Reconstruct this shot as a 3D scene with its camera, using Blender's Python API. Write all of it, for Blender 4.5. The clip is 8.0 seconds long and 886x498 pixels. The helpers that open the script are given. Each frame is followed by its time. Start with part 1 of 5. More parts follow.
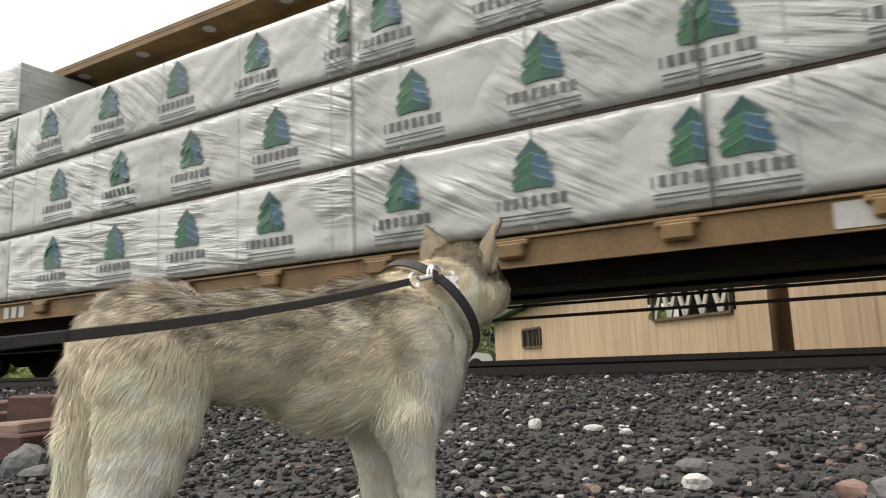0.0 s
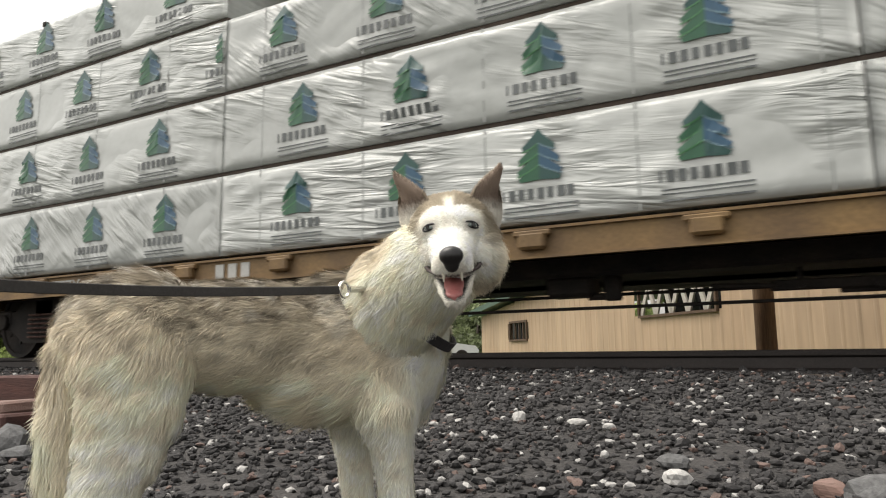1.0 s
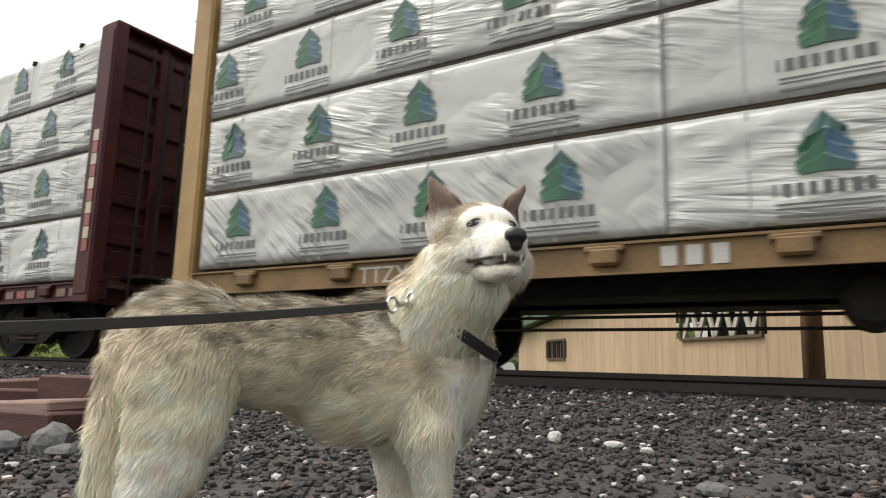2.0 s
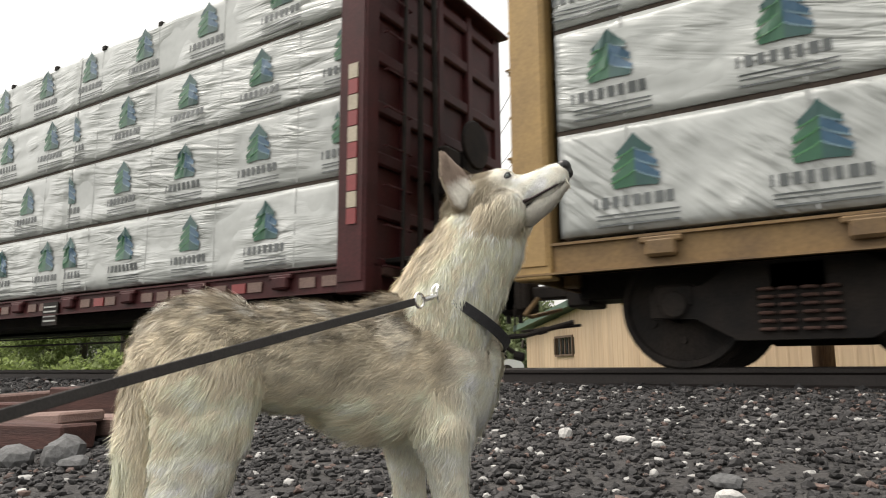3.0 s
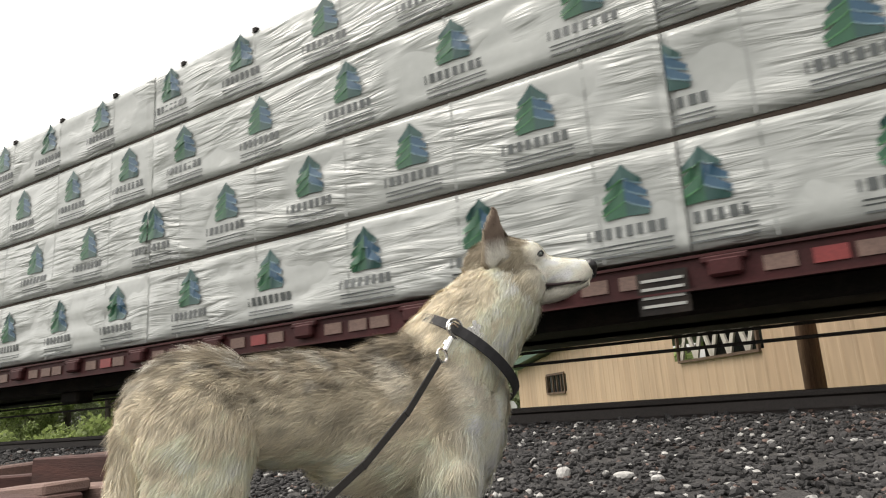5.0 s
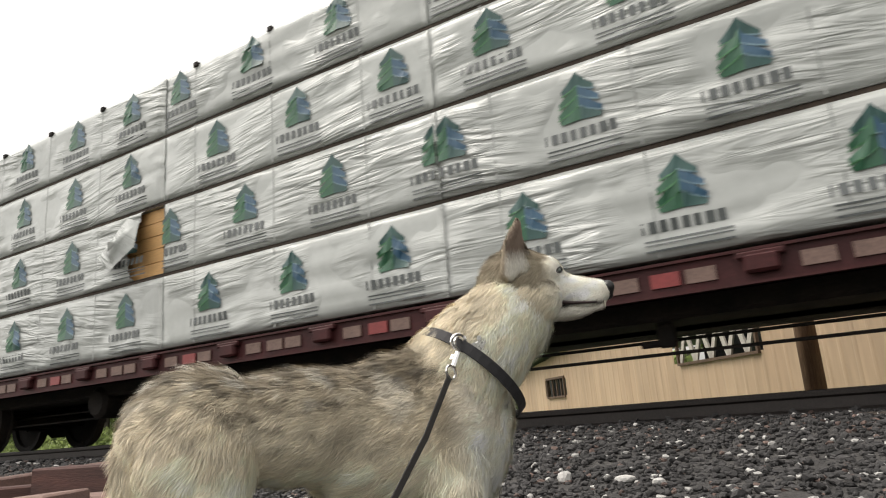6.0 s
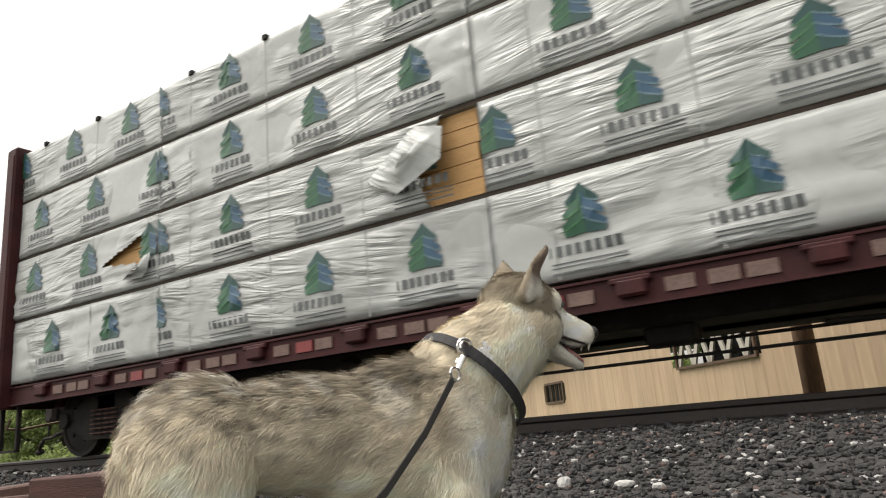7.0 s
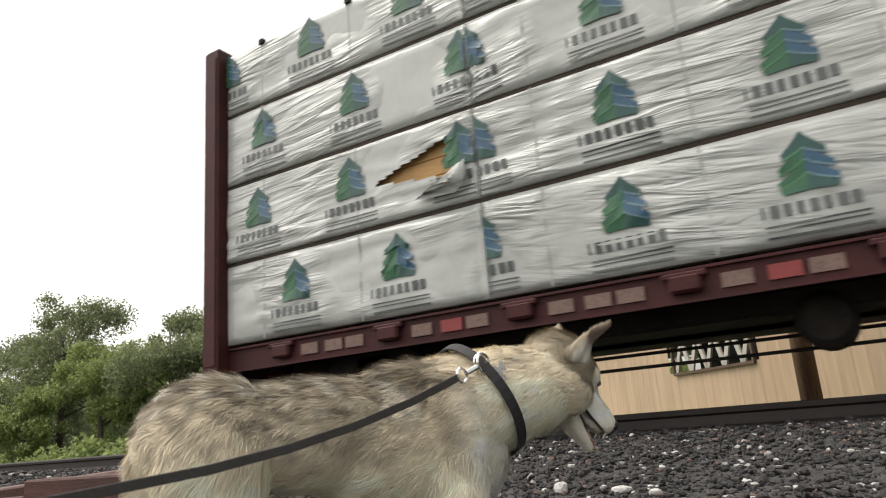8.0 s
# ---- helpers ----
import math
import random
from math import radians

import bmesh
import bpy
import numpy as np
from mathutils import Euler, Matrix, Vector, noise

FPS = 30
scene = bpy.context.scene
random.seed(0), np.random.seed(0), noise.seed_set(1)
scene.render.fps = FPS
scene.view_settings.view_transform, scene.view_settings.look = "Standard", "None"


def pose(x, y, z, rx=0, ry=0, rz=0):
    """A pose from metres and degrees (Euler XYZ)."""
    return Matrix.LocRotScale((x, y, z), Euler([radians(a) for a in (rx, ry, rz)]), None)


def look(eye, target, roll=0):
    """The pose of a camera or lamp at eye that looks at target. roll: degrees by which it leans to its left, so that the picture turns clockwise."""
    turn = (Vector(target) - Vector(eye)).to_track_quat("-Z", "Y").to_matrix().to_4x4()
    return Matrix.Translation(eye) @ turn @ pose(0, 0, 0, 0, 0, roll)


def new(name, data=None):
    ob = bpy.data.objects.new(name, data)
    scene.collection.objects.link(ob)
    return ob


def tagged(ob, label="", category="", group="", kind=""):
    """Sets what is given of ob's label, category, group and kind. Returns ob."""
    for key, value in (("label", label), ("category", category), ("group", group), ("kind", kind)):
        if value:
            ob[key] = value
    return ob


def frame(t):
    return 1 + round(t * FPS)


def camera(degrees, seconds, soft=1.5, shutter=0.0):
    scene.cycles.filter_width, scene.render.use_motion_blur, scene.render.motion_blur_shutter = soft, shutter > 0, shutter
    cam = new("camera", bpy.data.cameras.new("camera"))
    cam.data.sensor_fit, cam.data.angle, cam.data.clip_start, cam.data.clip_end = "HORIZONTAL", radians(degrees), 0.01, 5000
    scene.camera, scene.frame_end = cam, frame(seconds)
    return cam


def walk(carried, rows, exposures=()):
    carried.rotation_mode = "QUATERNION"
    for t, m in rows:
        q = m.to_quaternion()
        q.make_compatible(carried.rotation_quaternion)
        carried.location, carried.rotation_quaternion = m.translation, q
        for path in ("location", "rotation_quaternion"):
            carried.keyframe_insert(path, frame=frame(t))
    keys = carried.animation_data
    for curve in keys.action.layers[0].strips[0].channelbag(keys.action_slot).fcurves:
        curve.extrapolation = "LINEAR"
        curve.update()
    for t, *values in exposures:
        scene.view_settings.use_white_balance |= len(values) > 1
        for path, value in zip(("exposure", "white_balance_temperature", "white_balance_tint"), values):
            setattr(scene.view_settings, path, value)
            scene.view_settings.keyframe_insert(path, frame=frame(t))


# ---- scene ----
cam = camera(65.33, 8.0, soft=1.1, shutter=0.25)
EYE = (0.0, 0.0, 0.45)
# seconds, yaw, pitch, roll of the hand-held camera, and the way the train has gone
CAM_ROWS = [
    (0.0, 30.02, 9.19, 2.12, 0.045), (0.5, 30.30, 8.78, 1.05, 2.048), (1.0, 28.90, 8.42, 0.67, 4.057),
    (1.5, 31.34, 9.49, -2.50, 5.976), (2.2, 32.2, 9.7, -0.9, 8.90), (3.0, 32.55, 9.64, 0.31, 12.176), (3.5, 31.52, 9.47, 0.69, 14.188),
    (4.0, 32.05, 9.84, 0.57, 16.105), (4.5, 31.99, 12.19, 2.54, 18.157), (5.2, 31.98, 13.3, 3.9, 20.95), (6.0, 31.96, 13.65, 4.41, 24.147),
    (6.5, 31.88, 13.81, 4.36, 26.212), (7.0, 31.87, 14.13, 4.88, 28.304), (7.5, 32.04, 14.44, 4.60, 30.359),
    (8.0, 31.63, 14.44, 4.47, 32.442)]
walk(cam, [(t, pose(*EYE, 90 + p, r, y)) for t, y, p, r, s in CAM_ROWS], exposures=[(0.0, 1.06, 6950, 10), (1.5, 1.0, 6950, 10), (3.0, 1.14, 6950, 10), (4.5, 1.12, 6950, 10), (6.0, 1.02, 6950, 10), (8.0, 1.02, 6950, 10)])

# ---- light: bright overcast sky ----
world = bpy.data.worlds.new("overcast")
scene.world = world
world.use_nodes = True
wn, wl = world.node_tree.nodes, world.node_tree.links
sky = wn.new("ShaderNodeTexSky")
sky.sky_type = "NISHITA"
sky.sun_disc = False
sky.sun_elevation, sky.sun_rotation = radians(65), radians(245)
sky.dust_density, sky.air_density = 4.0, 1.2
pale = wn.new("ShaderNodeHueSaturation")
pale.inputs["Saturation"].default_value = 0.12
wl.new(sky.outputs[0], pale.inputs["Color"])
wl.new(pale.outputs[0], wn["Background"].inputs[0])
wn["Background"].inputs[1].default_value = 0.15
sun_data = bpy.data.lights.new("sun", "SUN")
sun_data.energy, sun_data.angle, sun_data.color = 0.5, radians(40), (1.0, 0.97, 0.93)
sun = new("sun", sun_data)
sun.matrix_world = look((-25, -12, 60), (0, 0, 0))


# ---- mesh helpers ----
class Build:
    """Collects faces for one mesh."""

    def __init__(self):
        self.v, self.f, self.m = [], [], []

    def add(self, verts, faces, mat=0):
        n = len(self.v)
        self.v += [tuple(p) for p in verts]
        self.f += [tuple(i + n for i in f) for f in faces]
        self.m += [mat] * len(faces)
        return self

    def box(self, x0, x1, y0, y1, z0, z1, b=0.0, mat=0, turn=None):
        """A box with chamfered edges along its long axis."""
        bm = bmesh.new()
        bmesh.ops.create_cube(bm, size=1)
        for p in bm.verts:
            p.co = Vector(((x0 + x1) / 2 + p.co.x * (x1 - x0), (y0 + y1) / 2 + p.co.y * (y1 - y0), (z0 + z1) / 2 + p.co.z * (z1 - z0)))
        if b:
            bmesh.ops.bevel(bm, geom=bm.edges[:], offset=b, segments=1, affect="EDGES")
        if turn is not None:
            bm.transform(turn)
        return self.bm(bm, mat)

    def bm(self, bm, mat=0):
        bm.verts.index_update()
        self.add([p.co[:] for p in bm.verts], [[q.index for q in f.verts] for f in bm.faces], mat)
        bm.free()
        return self

    def tube(self, pts, r, n=8, mat=0, caps=True):
        """A round bar through the points; r one radius or one for each."""
        pts = [Vector(p) for p in pts]
        rs = r if isinstance(r, (list, tuple)) else [r] * len(pts)
        vs, fs = [], []
        for i, p in enumerate(pts):
            d = (pts[min(i + 1, len(pts) - 1)] - pts[max(i - 1, 0)]).normalized()
            u = d.orthogonal().normalized() if i == 0 else (u - d * u.dot(d)).normalized()
            w = d.cross(u)
            vs += [p + (u * math.cos(a) + w * math.sin(a)) * rs[i] for a in [2 * math.pi * k / n for k in range(n)]]
        for i in range(len(pts) - 1):
            for k in range(n):
                a, b = i * n + k, i * n + (k + 1) % n
                fs.append((a, b, b + n, a + n))
        if caps:
            fs += [tuple(range(n))[::-1], tuple(range((len(pts) - 1) * n, len(pts) * n))]
        return self.add(vs, fs, mat)

    def disc(self, c, axis, r, h, n=24, mat=0, b=0.0):
        """A short cylinder along an axis, chamfered."""
        c, a = Vector(c), Vector(axis).normalized()
        if not b:
            return self.tube([c - a * h / 2, c + a * h / 2], r, n, mat)
        return self.tube([c - a * h / 2, c - a * (h / 2 - b), c + a * (h / 2 - b), c + a * h / 2], [r - b, r, r, r - b], n, mat)

    def mesh(self, name, mats, smooth=False):
        me = bpy.data.meshes.new(name)
        me.from_pydata(self.v, [], self.f)
        for m in mats:
            me.materials.append(m)
        me.polygons.foreach_set("material_index", self.m)
        me.polygons.foreach_set("use_smooth", [smooth] * len(self.f))
        me.update()
        return me


def part(name, build, mats, parent=None, label="", smooth=False):
    mats = mats if isinstance(mats, (list, tuple)) else [mats]
    me = build if isinstance(build, bpy.types.Mesh) else build.mesh(name, mats, smooth)
    ob = new(name, me)
    ob.parent = parent
    return tagged(ob, label) if label else ob


# ---- materials ----
def material(name, base, rough=0.7, metal=0.0, var=0.25, scale=8.0, fine=60.0, bump=0.2, second=None, mix=0.4, dist=0.01, stretch=(1, 1, 1), island=0.0, objrand=0.0, spec=0.5):
    """Two scales of noise over a base colour, with stains of a second colour and fine relief."""
    m = bpy.data.materials.new(name)
    m.use_nodes = True
    n, l = m.node_tree.nodes, m.node_tree.links
    bs = n["Principled BSDF"]
    tc, mp = n.new("ShaderNodeTexCoord"), n.new("ShaderNodeMapping")
    mp.inputs["Scale"].default_value = stretch
    l.new(tc.outputs["Object"], mp.inputs[0])
    big, small = n.new("ShaderNodeTexNoise"), n.new("ShaderNodeTexNoise")
    big.inputs["Scale"].default_value, small.inputs["Scale"].default_value = scale, fine
    big.inputs["Detail"].default_value, small.inputs["Detail"].default_value = 6, 4
    for t in (big, small):
        l.new(mp.outputs[0], t.inputs["Vector"])
    ramp = n.new("ShaderNodeValToRGB")
    ramp.color_ramp.elements[0].position, ramp.color_ramp.elements[1].position = 0.5 - mix / 2, 0.5 + (1 - mix) / 2
    l.new(big.outputs[0], ramp.inputs[0])
    blend = n.new("ShaderNodeMix")
    blend.data_type = "RGBA"
    blend.inputs[6].default_value = (*base, 1)
    blend.inputs[7].default_value = (*(second or [c * (1 - var) for c in base]), 1)
    l.new(ramp.outputs[0], blend.inputs[0])
    vary = n.new("ShaderNodeHueSaturation")
    l.new(blend.outputs[2], vary.inputs["Color"])
    val = n.new("ShaderNodeMapRange")
    val.inputs[1].default_value, val.inputs[2].default_value = 0.25, 0.75
    val.inputs[3].default_value, val.inputs[4].default_value = 1 - var, 1 + var
    l.new(small.outputs[0], val.inputs[0])
    last = val.outputs[0]
    for amount, node, sock in ((island, "ShaderNodeNewGeometry", "Random Per Island"), (objrand, "ShaderNodeObjectInfo", "Random")):
        if amount:
            g, r, mul = n.new(node), n.new("ShaderNodeMapRange"), n.new("ShaderNodeMath")
            r.inputs[3].default_value, r.inputs[4].default_value = 1 - amount, 1 + amount
            mul.operation = "MULTIPLY"
            l.new(g.outputs[sock], r.inputs[0])
            l.new(r.outputs[0], mul.inputs[0])
            l.new(last, mul.inputs[1])
            last = mul.outputs[0]
    l.new(last, vary.inputs["Value"])
    l.new(vary.outputs[0], bs.inputs["Base Color"])
    bs.inputs["Roughness"].default_value, bs.inputs["Metallic"].default_value = rough, metal
    bs.inputs["Specular IOR Level"].default_value = spec
    if bump:
        b = n.new("ShaderNodeBump")
        b.inputs["Strength"].default_value, b.inputs["Distance"].default_value = bump, dist
        l.new(small.outputs[0], b.inputs["Height"])
        l.new(b.outputs[0], bs.inputs["Normal"])
    return m


def wrap_material(name, lean0, lean1):
    """White woven plastic wrap: slack creases, gloss, thin dirt."""
    m = material(name, (0.44, 0.455, 0.44), rough=0.3, var=0.05, scale=1.2, fine=14, bump=0, second=(0.37, 0.385, 0.37), objrand=0.08)
    n, l = m.node_tree.nodes, m.node_tree.links
    tc, info = n.new("ShaderNodeTexCoord"), n.new("ShaderNodeObjectInfo")
    rot = n.new("ShaderNodeVectorRotate")
    rot.rotation_type = "Y_AXIS"
    ang = n.new("ShaderNodeMapRange")
    ang.inputs[3].default_value, ang.inputs[4].default_value = lean0, lean1
    l.new(info.outputs["Random"], ang.inputs[0])
    l.new(ang.outputs[0], rot.inputs["Angle"])
    l.new(tc.outputs["Object"], rot.inputs["Vector"])
    mp = n.new("ShaderNodeMapping")
    mp.inputs["Scale"].default_value = (0.9, 1, 7)
    l.new(rot.outputs[0], mp.inputs[0])
    crease = n.new("ShaderNodeTexNoise")
    crease.inputs["Scale"].default_value, crease.inputs["Detail"].default_value, crease.inputs["Distortion"].default_value = 1.5, 3, 0.6
    l.new(mp.outputs[0], crease.inputs["Vector"])
    mask = n.new("ShaderNodeTexNoise")
    mask.inputs["Scale"].default_value = 1.3
    l.new(tc.outputs["Object"], mask.inputs["Vector"])
    amount = n.new("ShaderNodeMapRange")
    amount.inputs[1].default_value, amount.inputs[2].default_value = 0.4, 0.65
    l.new(mask.outputs[0], amount.inputs[0])
    mul = n.new("ShaderNodeMath")
    mul.operation = "MULTIPLY"
    l.new(crease.outputs[0], mul.inputs[0])
    l.new(amount.outputs[0], mul.inputs[1])
    b = n.new("ShaderNodeBump")
    b.inputs["Strength"].default_value, b.inputs["Distance"].default_value = 1.0, 0.075
    l.new(mul.outputs[0], b.inputs["Height"])
    l.new(b.outputs[0], n["Principled BSDF"].inputs["Normal"])
    return m


def fur_material():
    """Coat colour, with depth painted into its roots, from the strands' own attribute, with a soft sheen."""
    m = bpy.data.materials.new("dog_fur")
    m.use_nodes = True
    n, l = m.node_tree.nodes, m.node_tree.links
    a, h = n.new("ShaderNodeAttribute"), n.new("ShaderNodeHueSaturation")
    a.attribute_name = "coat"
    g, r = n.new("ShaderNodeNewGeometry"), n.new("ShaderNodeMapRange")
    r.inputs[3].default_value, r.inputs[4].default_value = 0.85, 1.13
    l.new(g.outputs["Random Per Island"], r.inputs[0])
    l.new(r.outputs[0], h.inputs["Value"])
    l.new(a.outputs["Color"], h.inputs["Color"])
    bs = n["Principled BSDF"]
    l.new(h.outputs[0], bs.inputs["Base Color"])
    bs.inputs["Roughness"].default_value = 0.75
    bs.inputs["Specular IOR Level"].default_value = 0.25
    return m


WRAP = wrap_material("plastic_wrap", -0.75, -0.1)
WRAP_TAUT = wrap_material("taut_plastic_wrap", -0.16, 0.14)
FUR = fur_material()
YELLOW = material("yellow_car_paint", (0.205, 0.125, 0.048), rough=0.65, var=0.25, scale=2.5, fine=40, second=(0.08, 0.048, 0.025), mix=0.35, bump=0.15, dist=0.004)
# Lighter yellow for the posts: less grime, plus stronger light put into the colour.
YELLOW_CLEAN_LIT = material("cleaner_lit_yellow_post_paint", (0.36, 0.23, 0.085), rough=0.6, var=0.2, scale=2.5, fine=40, second=(0.20, 0.125, 0.055), mix=0.3, bump=0.15, dist=0.004)
RED = material("oxide_red_car_paint", (0.062, 0.014, 0.015), rough=0.6, var=0.25, scale=3, fine=40, second=(0.028, 0.009, 0.009), bump=0.15, dist=0.004, spec=0.25)
BLACK_STEEL = material("grimy_black_steel", (0.013, 0.012, 0.012), rough=0.75, var=0.3, scale=4, fine=50, second=(0.035, 0.027, 0.022), bump=0.3, dist=0.004, spec=0.2)
RUST = material("brown_rusty_steel", (0.12, 0.065, 0.05), rough=0.8, var=0.3, scale=5, fine=70, second=(0.06, 0.03, 0.025), bump=0.4, dist=0.005)
RAIL_STEEL = material("dark_rail_steel", (0.03, 0.024, 0.022), rough=0.6, metal=0.3, var=0.3, scale=3, fine=60, bump=0.3, dist=0.003)
RAIL_SHINE = material("worn_rail_head", (0.45, 0.44, 0.43), rough=0.25, metal=1.0, var=0.1, scale=6, fine=80, bump=0.05, dist=0.002)
TIE = material("weathered_tie_wood", (0.07, 0.055, 0.045), rough=0.9, var=0.35, scale=2, fine=30, stretch=(6, 1, 6), bump=0.6, dist=0.01)
LUMBER = material("bare_lumber", (0.52, 0.30, 0.12), rough=0.7, var=0.18, scale=3, fine=24, stretch=(0.5, 8, 8), bump=0.25, dist=0.004, island=0.2)
DUNNAGE = material("dark_dunnage", (0.05, 0.035, 0.025), rough=0.9, var=0.4, scale=4, fine=30, bump=0.4)
STRAP = material("grey_band", (0.30, 0.31, 0.30), rough=0.4, var=0.1, bump=0)
TREE_GREEN = material("print_green", (0.016, 0.095, 0.045), rough=0.4, var=0.12, scale=6, fine=30, bump=0)
TREE_LIGHT = material("print_light_green", (0.055, 0.20, 0.075), rough=0.4, var=0.12, scale=6, fine=30, bump=0)
TREE_BLUE = material("print_blue", (0.018, 0.075, 0.135), rough=0.4, var=0.12, scale=6, fine=30, bump=0)
TREE_DARK = material("print_dark_teal", (0.011, 0.062, 0.055), rough=0.4, var=0.12, scale=6, fine=30, bump=0)
TREE_PALE = material("print_pale_blue", (0.13, 0.22, 0.26), rough=0.4, var=0.15, scale=6, fine=30, bump=0)
INK = material("print_grey", (0.085, 0.095, 0.095), rough=0.45, var=0.15, scale=8, fine=40, bump=0)
REFLECT_RED = material("red_reflector", (0.22, 0.025, 0.025), rough=0.4, var=0.2, bump=0)
REFLECT_WHITE = material("white_reflector", (0.42, 0.36, 0.27), rough=0.4, var=0.2, bump=0)
DIRTY_REFLECT = material("grimy_reflector", (0.17, 0.105, 0.085), rough=0.6, var=0.3, scale=10, bump=0)
WHITE_PAINT_SKY = material("white_stencil_and_sky_hole", (0.42, 0.42, 0.40), rough=0.6, var=0.15, bump=0)
SIDING = material("tan_metal_siding", (0.47, 0.345, 0.23), rough=0.6, var=0.12, scale=0.8, fine=8, second=(0.38, 0.265, 0.17), stretch=(1, 1, 0.12), bump=0.1, dist=0.01, objrand=0.08)
ROOF_GREEN = material("green_metal_roof", (0.06, 0.11, 0.075), rough=0.5, var=0.15, scale=1, fine=10, bump=0.1)
POLE_WOOD = material("brown_pole_wood", (0.16, 0.09, 0.05), rough=0.85, var=0.35, scale=2, fine=25, stretch=(4, 4, 0.25), second=(0.26, 0.17, 0.10), bump=0.5, dist=0.01)
GLASS_DARK = material("dark_window_glass", (0.02, 0.022, 0.025), rough=0.15, var=0.2, bump=0)
FRAME_BROWN = material("brown_frame", (0.10, 0.06, 0.035), rough=0.7, var=0.25, bump=0.1)
WHITE_SLAT = material("pale_grille_metal", (0.42, 0.39, 0.34), rough=0.6, var=0.15, bump=0.1)
GRAVEL = material("grey_ballast_stone", (0.034, 0.032, 0.032), rough=0.85, var=0.4, scale=30, fine=150, second=(0.025, 0.024, 0.024), bump=0.4, dist=0.004, island=0.55)
GRAVEL_PALE = material("white_ballast_stone", (0.38, 0.37, 0.355), rough=0.8, var=0.25, scale=30, fine=150, bump=0.3, dist=0.004, island=0.3)
GRAVEL_RUST = material("reddish_ballast_stone", (0.12, 0.082, 0.07), rough=0.85, var=0.3, scale=30, fine=150, bump=0.3, dist=0.004, island=0.4)
GROUND = material("gravelly_soil", (0.033, 0.031, 0.030), rough=0.95, var=0.4, scale=6, fine=60, second=(0.068, 0.063, 0.06), bump=0.8, dist=0.02)
GRASS = material("rough_grass", (0.045, 0.075, 0.022), rough=0.9, var=0.4, scale=0.6, fine=9, second=(0.075, 0.09, 0.03), bump=0.8, dist=0.05)
def leafy(m):
    """Lets light through the leaves."""
    n, l = m.node_tree.nodes, m.node_tree.links
    bs, t, mx = n["Principled BSDF"], n.new("ShaderNodeBsdfTranslucent"), n.new("ShaderNodeMixShader")
    l.new(bs.inputs["Base Color"].links[0].from_socket, t.inputs[0])
    mx.inputs[0].default_value = 0.45
    l.new(bs.outputs[0], mx.inputs[1])
    l.new(t.outputs[0], mx.inputs[2])
    l.new(mx.outputs[0], n["Material Output"].inputs[0])
    return m


LEAF = material("spring_leaves", (0.26, 0.32, 0.11), rough=0.6, var=0.2, scale=0.25, fine=3, second=(0.18, 0.23, 0.085), bump=0, island=0.35)
LEAF_DARK = material("dark_leaves", (0.20, 0.235, 0.115), rough=0.6, var=0.2, scale=0.25, fine=3, second=(0.14, 0.17, 0.09), bump=0, island=0.35)
leafy(LEAF), leafy(LEAF_DARK)
BARK = material("grey_bark", (0.09, 0.075, 0.06), rough=0.9, var=0.35, scale=3, fine=25, stretch=(3, 3, 0.6), bump=0.6, dist=0.02)
TIMBER_RED = material("weathered_red_brown_timber", (0.085, 0.036, 0.029), rough=0.85, var=0.3, scale=3, fine=30, stretch=(0.6, 6, 6), second=(0.035, 0.018, 0.015), bump=0.5, dist=0.006)
TIMBER_PINK = material("bleached_pinkish_timber", (0.20, 0.135, 0.115), rough=0.85, var=0.25, scale=3, fine=30, stretch=(0.6, 6, 6), second=(0.17, 0.10, 0.08), bump=0.5, dist=0.006)
ROCK = material("grey_rock", (0.12, 0.12, 0.12), rough=0.85, var=0.35, scale=9, fine=60, second=(0.07, 0.07, 0.07), bump=0.6, dist=0.01)
NYLON = material("black_nylon_webbing", (0.018, 0.017, 0.019), rough=0.75, var=0.25, scale=20, fine=300, stretch=(1, 0.3, 1), bump=0.3, dist=0.001)
NYLON_GREY = material("dark_grey_nylon_leash", (0.045, 0.041, 0.038), rough=0.7, var=0.25, scale=20, fine=300, bump=0.3, dist=0.001)
CHROME = material("bright_clip_metal", (0.75, 0.74, 0.72), rough=0.2, metal=1.0, var=0.05, bump=0)
NOSE = material("black_wet_nose", (0.012, 0.011, 0.011), rough=0.35, var=0.3, scale=60, fine=400, bump=0.3, dist=0.001)
GUM = material("dark_mouth", (0.03, 0.014, 0.014), rough=0.5, var=0.3, scale=40, fine=200, bump=0.1)
TONGUE = material("pink_tongue", (0.42, 0.15, 0.14), rough=0.4, var=0.15, scale=30, fine=300, bump=0.2, dist=0.001)
TOOTH = material("ivory_teeth", (0.7, 0.66, 0.55), rough=0.3, var=0.1, bump=0)
EYE_BLUE = material("pale_blue_iris", (0.20, 0.235, 0.22), rough=0.25, var=0.2, scale=200, fine=600, bump=0)
EYE_BLACK = material("black_pupil", (0.01, 0.01, 0.01), rough=0.08, var=0.1, bump=0)
CAR_WHITE = material("white_car_paint", (0.6, 0.6, 0.6), rough=0.25, var=0.05, bump=0)

# ---- ground, ballast bed and track ----
RAIL_TOP = 0.43


def ground_z(x, y):
    """Height of the ballast shoulder, track bed and the land beyond."""
    ys = (-3000, -6, -1.0, 1.2, 4.75, 5.0, 7.4, 9.2, 12, 3000)
    zs = (-0.12, -0.12, -0.10, 0.0, 0.265, 0.285, 0.285, -0.05, -0.12, -0.12)
    return float(np.interp(y, ys, zs))


